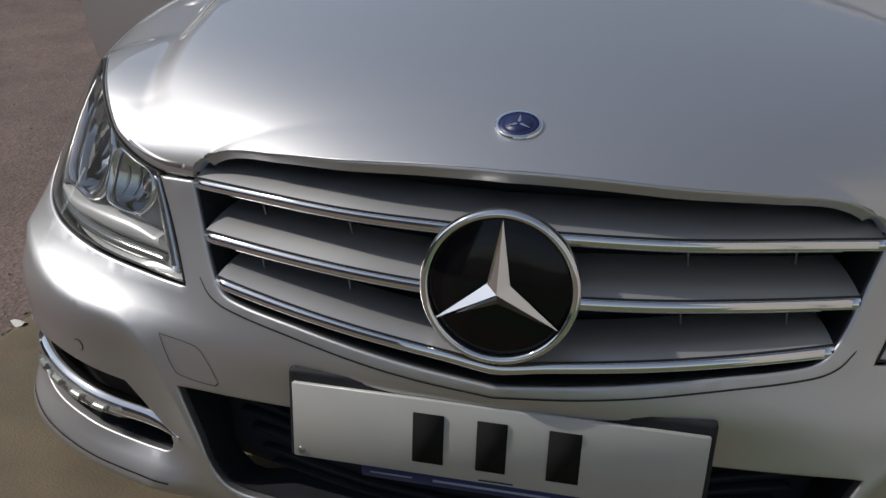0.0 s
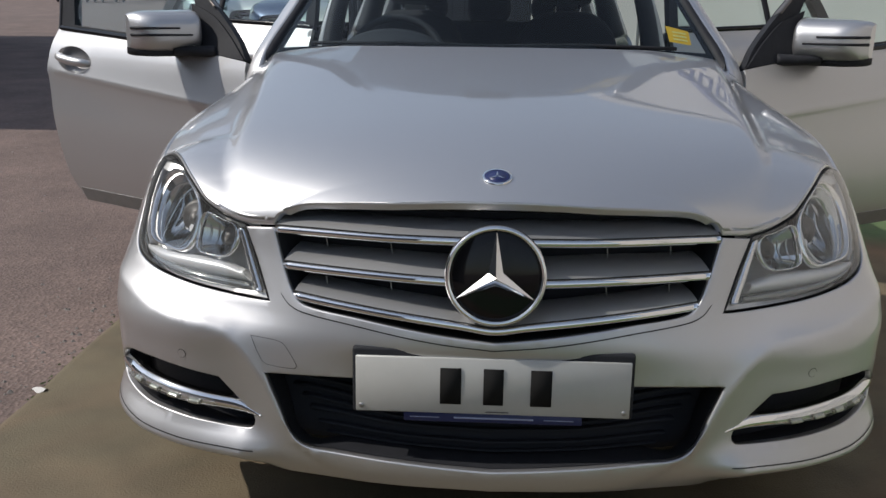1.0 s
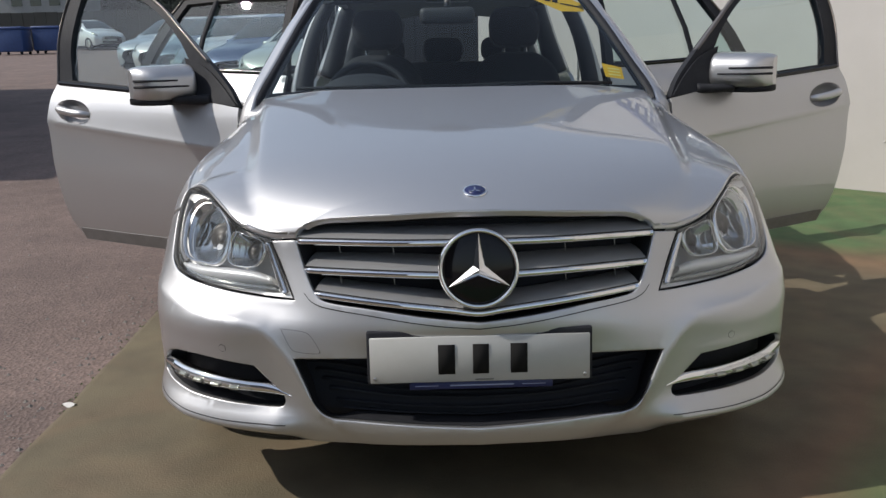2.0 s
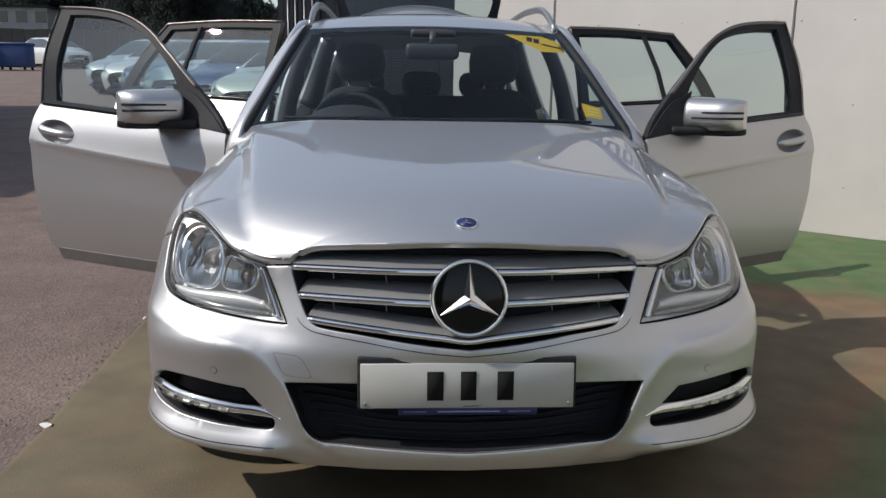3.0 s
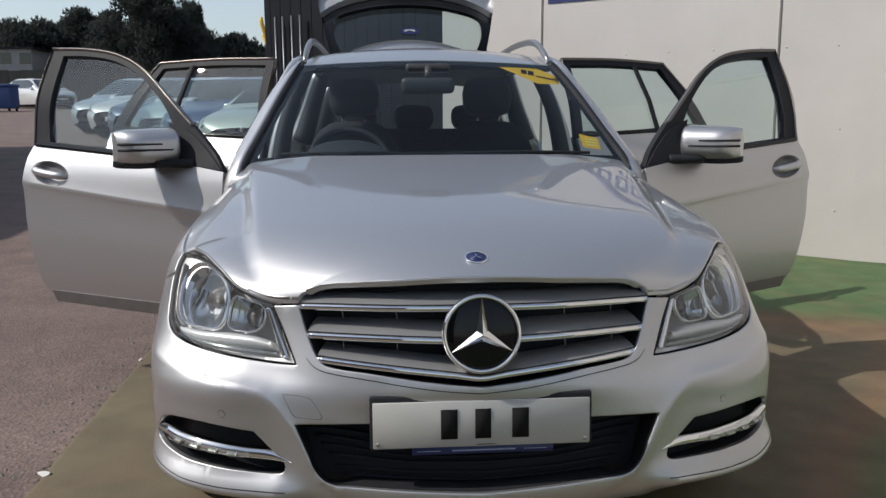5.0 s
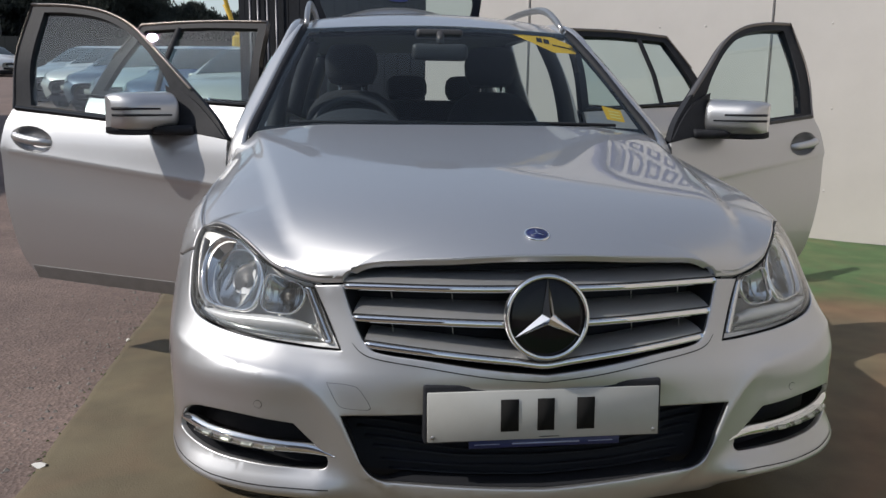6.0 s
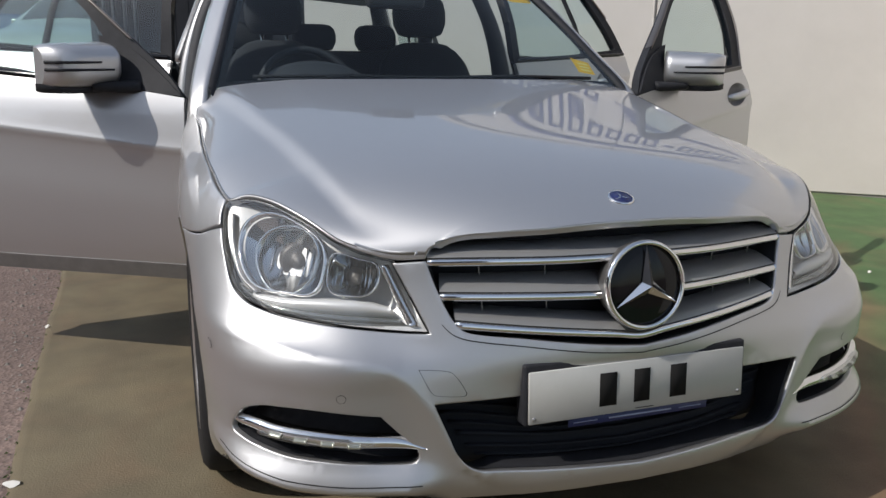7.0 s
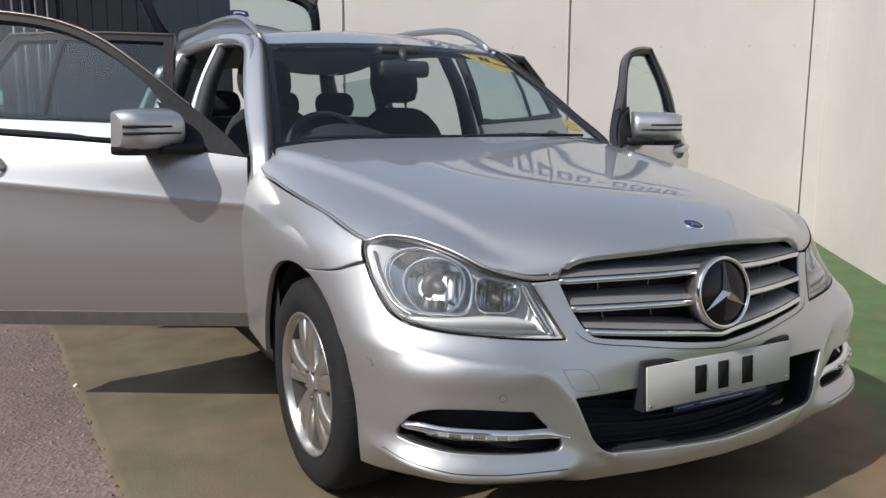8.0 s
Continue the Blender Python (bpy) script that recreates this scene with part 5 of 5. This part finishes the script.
part("rear_window", *sheet([(-.81, .12), (.81, .12), (.89, .67), (.6, .81), (0, .87), (-.6, .81), (-.89, .67)], offset(gate, .012), .08, (), 0), GLASS, tail, "tinted rear window")
part("roof_spoiler", *sheet([(-.80, .01, 1), (.80, .01, 1), (.76, .22), (.58, .28), (.3, .325), (0, .34), (-.3, .325), (-.58, .28), (-.76, .22)], offset(gate, -.02), .05, (), .022, .01), PAINT, tail, "silver roof spoiler")
lo = gate([-.06, .06], [.20, .20])
part("tail_sticker", *sheet([(-.09, .48), (.13, .48), (.13, .54), (-.09, .54)], offset(gate, .006), .05, (), .002), BLUE, tail, "blue dealer sticker with a white mark")
part("sticker_mark", *sheet([(-.05, .505), (.02, .53), (.09, .505), (.02, .515)], offset(gate, .002), .02, (), 0), PLATE, tail)

# ---- cabin ----
def cushion(lo, hi, b):
    return box(lo, hi, b, 4)


def pad(rows, n=28):
    """An upholstered form: rows of (height, half width, half depth, shift back), closed at both ends."""
    an = np.linspace(0, 2 * np.pi, n, endpoint=False)
    sq = lambda q: np.sign(q) * np.abs(q) ** .62
    v = [tuple(p) for z, w, d, e in rows for p in np.stack([w * sq(np.cos(an)), e + d * sq(np.sin(an)), np.full(n, z)], 1)]
    k = len(rows)
    f = [(i * n + j, i * n + (j + 1) % n, (i + 1) * n + (j + 1) % n, (i + 1) * n + j) for i in range(k - 1) for j in range(n)]
    return v, f + [tuple(range(n))[::-1], tuple(range((k - 1) * n, k * n))]


BACKREST = [(-.02, .22, .05, 0), (.02, .25, .07, 0), (.15, .265, .085, -.01), (.32, .262, .08, -.01), (.45, .250, .07, 0), (.54, .225, .062, .005), (.60, .185, .055, .01), (.635, .14, .045, .012), (.65, .10, .025, .014)]
REST = [(0, .085, .03, 0), (.012, .115, .05, 0), (.06, .135, .06, 0), (.12, .138, .06, 0), (.17, .128, .055, 0), (.198, .105, .042, 0), (.208, .07, .02, 0)]


# undertray added out of sight, to stop sunlight passing under the nose
part("undertray", *box((-.56, .24, .165), (.56, 4.2, .22), .02, 2), VOID, car, "black plastic undertray")
part("cabin_floor", *box((-.80, 1.2, .22), (.80, 4.45, .28)), TRIM, car)
part("bulkhead", *box((-.80, 1.22, .25), (.80, 1.30, .83)), VOID, car)
dash = np.array([[(x, y + .10 * (x / .75) ** 2, z - .05 * (x / .75) ** 4) for x in np.linspace(-.75, .75, 25)] for y, z in ((1.27, .955), (1.45, .985), (1.62, .985), (1.70, .955), (1.73, .88), (1.70, .65), (1.60, .50))])
part("dashboard", *grid(dash), TRIM, car, "dark soft-touch dashboard")
hood_p = np.array([[(-.37 + .19 * math.cos(t), 1.60 + d, .975 + .085 * math.sin(t) * k) for t in np.linspace(0, math.pi, 13)] for d, k in ((-.08, .3), (0, .9), (.08, 1.0))])
part("instrument_hood", *grid(hood_p), TRIM, car)
sw = Matrix.Translation((-.37, 1.80, .93)) @ Matrix.Rotation(radians(-25), 4, "X")
an = np.linspace(0, 2 * np.pi, 41)
wheel_rim = tube([(.185 * math.cos(t), 0, .185 * math.sin(t)) for t in an], .015, 8, 1.0, False, False)
wheel_in = join(tube([(-.18, 0, 0), (-.05, .02, -.01), (.05, .02, -.01), (.18, 0, 0)], .016, 8), tube([(0, .02, -.02), (0, .0, -.18)], .018, 8), box((-.07, .0, -.07), (.07, .04, .05), .02, 3))
part("steering_wheel", *moved(join(wheel_rim, wheel_in), sw), TRIM, car, "black leather steering wheel")
part("steering_accent", *moved(tube([(-.165, -.014, .02), (-.10, -.014, .005), (-.06, -.01, -.04)], .006, 6), sw), SATIN, car)
for x0 in (-.37, .37):
    seat = thing("front_seat", "", "")
    seat.parent = car
    tagged(seat, "dark cloth front seat with headrest")
    part("seat_cushion", *cushion((x0 - .26, 1.95, .42), (x0 + .26, 2.48, .60), .07), FABRIC, seat)
    part("seat_back", *moved(pad(BACKREST), Matrix.Translation((x0, 2.47, .52)) @ Matrix.Rotation(radians(-20), 4, "X")), FABRIC, seat)
    part("headrest", *moved(pad(REST), Matrix.Translation((x0, 2.715, 1.165)) @ Matrix.Rotation(radians(-12), 4, "X")), FABRIC, seat, "dark padded headrest")
    for dx in (-.06, .06):
        part("headrest_post", *tube([(x0 + dx, 2.69, 1.08), (x0 + dx, 2.725, 1.19)], .008, 6), CHROME, seat)
bench = thing("rear_seat", "", "")
bench.parent = car
tagged(bench, "dark cloth rear bench with three headrests")
part("bench_cushion", *cushion((-.64, 2.95, .40), (.64, 3.45, .58), .07), FABRIC, bench)
part("bench_back", *moved(cushion((-.64, -.07, 0), (.64, .07, .56), .06), Matrix.Translation((0, 3.48, .54)) @ Matrix.Rotation(radians(-18), 4, "X")), FABRIC, bench)
for x0 in (-.38, 0, .38):
    part("headrest", *moved(pad([(z * .75, w * .95, d * .85, e) for z, w, d, e in REST]), Matrix.Translation((x0, 3.66, 1.08)) @ Matrix.Rotation(radians(-10), 4, "X")), FABRIC, bench)
part("rear_view_mirror", *join(box((-.135, 1.80, 1.258), (.105, 1.845, 1.330), .030, 4), tube([(-.015, 1.82, 1.325), (-.01, 1.855, 1.375)], .016, 8), box((-.11, 1.86, 1.355), (.09, 1.97, 1.392), .016, 3)), PILLAR, car, "dark rear-view mirror")
for s in (-1, 1):
    v, f = cushion((.10, 1.98, 1.372), (.52, 2.15, 1.392), .008)
    part("sun_visor", flip(v, s), f, LINING, car)

# stickers on the windscreen
def sticker(name, corners, m, label, h):
    u = [c[0] for c in corners]
    return part(name, *sheet([(c[0], c[1], 1) for c in corners], offset(screen, h), .04, (), 0), m, windscreen, label)


sticker("warranty_sticker", [(.51, .985), (.81, .99), (.98, .865), (.945, .775), (.77, .765)], YELLOW, "yellow sticker with dark bars", -.006)
for c in ([(.695, .88), (.735, .872), (.755, .925), (.715, .935)], [(.745, .868), (.785, .86), (.805, .912), (.765, .922)], [(.80, .848), (.93, .815), (.935, .83), (.805, .863)]):
    sticker("sticker_bar", c, INK, "", -.0045)
sticker("parking_permit", [(.81, .165), (.91, .15), (.935, .245), (.83, .275)], YELLOW, "small pale yellow paper permit", -.006)
for k in range(3):
    sticker("permit_line", [(.835 + k * .006, .180 + k * .024), (.90 + k * .006, .170 + k * .024), (.902 + k * .006, .180 + k * .024), (.837 + k * .006, .190 + k * .024)], PALE, "", -.0045)


# ---- parked cars behind ----
def parked_car(color, at, turn, label):
    """A small family hatchback seen from the front at some distance."""
    body = shader("car_paint", color, 0.3, 0.3, 0.8, 0.04, 500.0)
    c = thing("parked_car", label, "car", "parked cars in the yard", at=(*at, rise(*at)), turn=turn)
    ys = [0.0, .05, .14, .5, .95, 1.3, 1.75, 2.6, 3.6, 3.92, 4.02]
    sec = np.array([
        [(.50, .34), (.58, .46), (.54, .58), (.44, .64), (0, .67)],
        [(.66, .27), (.74, .46), (.72, .62), (.58, .70), (0, .74)],
        [(.76, .23), (.83, .47), (.81, .68), (.66, .78), (0, .82)],
        [(.80, .22), (.86, .50), (.85, .80), (.72, .90), (0, .94)],
        [(.82, .22), (.875, .50), (.865, .88), (.76, .99), (0, 1.04)],
        [(.82, .22), (.88, .50), (.87, .93), (.70, 1.20), (0, 1.26)],
        [(.82, .22), (.88, .50), (.87, .95), (.61, 1.43), (0, 1.48)],
        [(.82, .22), (.88, .50), (.87, .97), (.60, 1.49), (0, 1.54)],
        [(.82, .24), (.87, .50), (.86, .98), (.57, 1.43), (0, 1.47)],
        [(.78, .28), (.83, .50), (.82, .96), (.54, 1.22), (0, 1.25)],
        [(.66, .34), (.72, .50), (.70, .90), (.48, 1.00), (0, 1.02)]])

    def at_(y, k, out=0.0):
        r = np.array([herm(ys, sec[:, j], [y])[0] for j in range(5)])
        p = herm([0, 1, 2, 3, 4], r, [k])[0]
        t = herm([0, 1, 2, 3, 4], r, [k + .05])[0] - p
        n = np.array([t[1], -t[0]]) / max(1e-6, np.hypot(*t))
        p = p + n * out
        return (p[0], y, p[1])

    def patch(y0, y1, k0, k1, out, ny=8, nk=6, s=1):
        return grid(np.array([[np.array(at_(y, k, out)) * (s, 1, 1) for k in np.linspace(k0, k1, nk)] for y in np.linspace(y0, y1, ny)]))

    vf = join(*[patch(0, 4.02, 0, 4, 0, 40, 17, s) for s in (-1, 1)])
    part("body", *vf, body, c)
    part("underbody", *box((-.74, .2, .16), (.74, 3.8, .30), .04), VOID, c)
    part("windscreen", *join(*[patch(1.02, 1.70, 3.08, 4, .006, 8, 6, s) for s in (-1, 1)]), DARKGLASS, c, "dark tinted windscreen")
    for s in (-1, 1):
        part("side_window", *patch(1.35, 3.40, 2.12, 2.88, .006, 14, 4, s), DARKGLASS, c)
        part("headlamp", *patch(.07, .42, 2.08, 2.75, .008, 6, 5, s), LEDGLASS, c, "clear headlamp")
        part("door_mirror", *box((s * .88 - .09, 1.22, .93), (s * .88 + .09, 1.32, 1.06), .03, 2), body, c)
        for y0 in (.75, 3.25):
            part("tyre", *lathe([(s * h, r) for h, r in ((.70, .18), (.70, .29), (.73, .31), (.86, .31), (.885, .29), (.88, .20))], 24, "x", (0, y0, .31)), TYRE, c)
            part("rim", *lathe([(s * h, r) for h, r in ((.86, .21), (.875, .19), (.85, .06), (.86, .001))], 20, "x", (0, y0, .31)), ALLOY, c)
    part("grille_bar", *box((-.36, -.012, .52), (.36, .05, .60), .02, 2), BLACK, c)
    part("air_intake", *box((-.46, -.010, .33), (.46, .08, .42), .02, 2), BLACK, c)
    part("number_plate", *box((-.25, -.022, .43), (.25, -.010, .53), .004, 1), PLATE, c)
    part("badge", *lathe([(-.02, .0006), (-.018, .04), (0, .042)], 16, "y", (0, .0, .64)), CHROME, c)
    return c


DARKGLASS = shader("dark_car_glass", (0.02, 0.03, 0.03), 0.03, 0.0, 0.5)
row = Vector((-2.35, 11.0))
for k, (col, lab) in enumerate((((0.42, 0.46, 0.42), "pale green-silver hatchback parked in a row"), ((0.02, 0.05, 0.13), "dark blue hatchback parked in a row"), ((0.48, 0.50, 0.51), "silver hatchback parked in a row"), ((0.04, 0.07, 0.12), "dark blue-grey hatchback parked in a row"), ((0.5, 0.5, 0.5), "light silver hatchback parked in a row"), ((0.3, 0.33, 0.36), "grey hatchback at the end of the row"))):
    p = row + Vector((-1.05, 1.85)) * k
    parked_car(col, tuple(p), -.32, lab)
parked_car((0.75, 0.75, 0.74), (-16.0, 41.0), .9, "white car parked far across the yard")

# ---- bins and far fence ----
BIN = shader("bin_blue", (0.02, 0.05, 0.16), 0.5, 0.0, 0.0, 0.15, 10.0)
for k in range(2):
    x, y = -19.0 + k * 1.45, 37.0 + k * .6
    b = thing("waste_bin", "large dark blue wheeled waste bin", "bin", "bins across the yard", at=(x, y, rise(x, y)))
    part("bin_body", *box((-.62, -.5, .12), (.62, .5, 1.1), .05, 2), BIN, b)
    part("bin_lid", *box((-.66, -.54, 1.09), (.66, .54, 1.22), .05, 2), BIN, b)
    for sx in (-.5, .5):
        part("bin_castor", *lathe([(-.04, .001), (-.04, .06), (.04, .06), (.04, .001)], 12, "x", (sx, -.4, .06)), BLACK, b)
        part("bin_castor", *lathe([(-.04, .001), (-.04, .06), (.04, .06), (.04, .001)], 12, "x", (sx, .4, .06)), BLACK, b)
SHED = shader("pale_shed_wall", (0.30, 0.30, 0.29), 0.7, 0.0, 0.0, 0.1, 3.0)
hut = thing("site_hut", "pale grey site hut beyond the yard", "hut", at=(-21.0, 46.0, rise(0, 46) + .2))
part("hut_wall", *box((-3.0, 0, 0), (1.6, 3, 2.9)), SHED, hut, smooth=False)
part("hut_roof", *box((-3.2, -.2, 2.9), (1.8, 3.2, 3.0)), DARKW, hut, smooth=False)
for k in range(4):
    part("hut_window", *box((-2.2 + k * 1.05, -.03, 2.1), (-1.6 + k * 1.05, .0, 2.7)), DARKGLASS, hut, smooth=False)
DIG = shader("machine_yellow", (0.6, 0.38, 0.03), 0.5)
dg = thing("excavator", "yellow excavator boom showing past the dark building", "machine", at=(-4.30, 27.0, rise(0, 27)))
part("excavator_boom", *tube([(.9, .5, 1.2), (.35, .3, 2.4), (.12, .2, 3.3), (.10, .2, 3.5)], [.08, .08, .07, .06], 6, smooth=False), DIG, dg)
part("excavator_ram", *tube([(.8, .3, 1.4), (.15, .1, 2.9)], .06, 6, smooth=False), DIG, dg)
part("excavator_body", *box((.4, -.2, .5), (2.4, 2.2, 1.9), .1, 2), DIG, dg)
part("excavator_track", *box((.2, -.3, 0), (2.6, 2.3, .6), .15, 2), VOID, dg)

# unseen block, added out of view so that its shade lies across the yard
NB = shader("grey_block_wall", (0.22, 0.21, 0.20), 0.8, 0.0, 0.0, 0.15, 1.5)
nb = thing("workshop_building", "plain grey workshop at the side of the yard", "building")
part("workshop_wall", *box((-20, 5.2, -.1), (-10.2, 15.5, 6.0)), NB, nb, smooth=False)
part("workshop_roof", *box((-20.3, 5.0, 6.0), (-9.9, 15.8, 6.25)), DARKW, nb, smooth=False)

# ---- trees behind the yard ----
BARK = shader("bark", (0.06, 0.045, 0.035), 0.9, 0.0, 0.0, 0.3, 8.0)
LEAF = shader("conifer_needles", (0.050, 0.058, 0.055), 0.9, 0.0, 0.0, 0.30, 0.6, spec=0.1)
ln, lt = LEAF.node_tree, LEAF.node_tree.nodes.new("ShaderNodeBsdfTranslucent")
lm = ln.nodes.new("ShaderNodeMixShader")
lt.inputs["Color"].default_value = (0.055, 0.066, 0.058, 1)
lm.inputs[0].default_value = 0.5
ln.links.new(ln.nodes["Principled BSDF"].outputs[0], lm.inputs[1])
ln.links.new(lt.outputs[0], lm.inputs[2])
ln.links.new(lm.outputs[0], ln.nodes["Material Output"].inputs["Surface"])


def tree(x, y, h, w, seed):
    """A broad conifer: trunk, limbs and some thousands of needle sprays."""
    r = random.Random(seed)
    t = thing("conifer_tree", "dark evergreen tree standing behind the yard", "tree", "trees behind the yard", at=(x, y, rise(x, y)))
    tr = [tube([(0, 0, -.2), (.1, 0, h * .4), (0, .1, h * .85)], [.22, .12, .02], 8)]
    v, f = [], []
    lobes = []
    for k in range(34):
        q = r.random() ** .8
        z = h * (.12 + .86 * q)
        rad = w * (1 - q) ** .75 * r.uniform(.35, 1.0) + .15
        a = r.uniform(0, 6.283)
        lobes.append((rad * math.cos(a), rad * math.sin(a), z, r.uniform(.7, 1.3) * (1.15 - .6 * q)))
        if k % 2 == 0:
            tr.append(tube([(0, 0, z * .9), (rad * math.cos(a) * .8, rad * math.sin(a) * .8, z)], [.06, .02], 5, smooth=False))
    g = np.random.default_rng(seed)
    for lx, ly, lz, lr in lobes:
        n = 420
        d = g.normal(0, 1, (n, 3)) * (1, 1, .8)
        d /= np.linalg.norm(d, axis=1)[:, None]
        c = np.array([lx, ly, lz]) + d * lr * g.uniform(.35, 1.06, (n, 1)) ** .6
        u = g.normal(0, 1, (n, 3))
        w = d * .6 + np.array([0, 0, .7]) + u * .45
        w /= np.linalg.norm(w, axis=1)[:, None]
        p = np.cross(w, u)
        z = g.uniform(.06, .15, (n, 1))
        p *= z * .5 / np.linalg.norm(p, axis=1)[:, None]
        k = len(v)
        v += [tuple(q) for q in np.stack([c - p, c + p, c + w * z * 1.9], 1).reshape(-1, 3)]
        f += [(k + 3 * i, k + 3 * i + 1, k + 3 * i + 2) for i in range(n)]
    part("trunk", *join(*tr), BARK, t)
    part("crown", v, f, LEAF, t, smooth=False)


rng2 = random.Random(12)
for k in range(30):
    ang = 4.5 + k * 1.05 + rng2.uniform(-.3, .3)
    dist = 54 + rng2.uniform(-5, 6)
    peak = 8.2 * math.exp(-((ang - 14.6) / 3.0) ** 2)
    h = 3.3 + .42 * peak + rng2.uniform(-.4, .5) + 1.5 * min(1, max(0, (ang - 15) / 4))
    tree(-math.tan(radians(ang)) * dist, dist - 1.9, h, 2.7 + rng2.uniform(-.4, .5), k)
FENCE = shader("dark_fence", (0.03, 0.032, 0.03), 0.8, 0.0, 0.0, 0.2, 2.0)
fence = thing("yard_fence", "dark boarded fence along the back of the yard", "fence")
for k in range(60):
    x = -36 + k * .62
    part("fence_board", *box((x, 44.0, rise(0, 44)), (x + .60, 44.06, rise(0, 44) + 1.9 + .05 * rng2.random())), FENCE, fence, smooth=False)
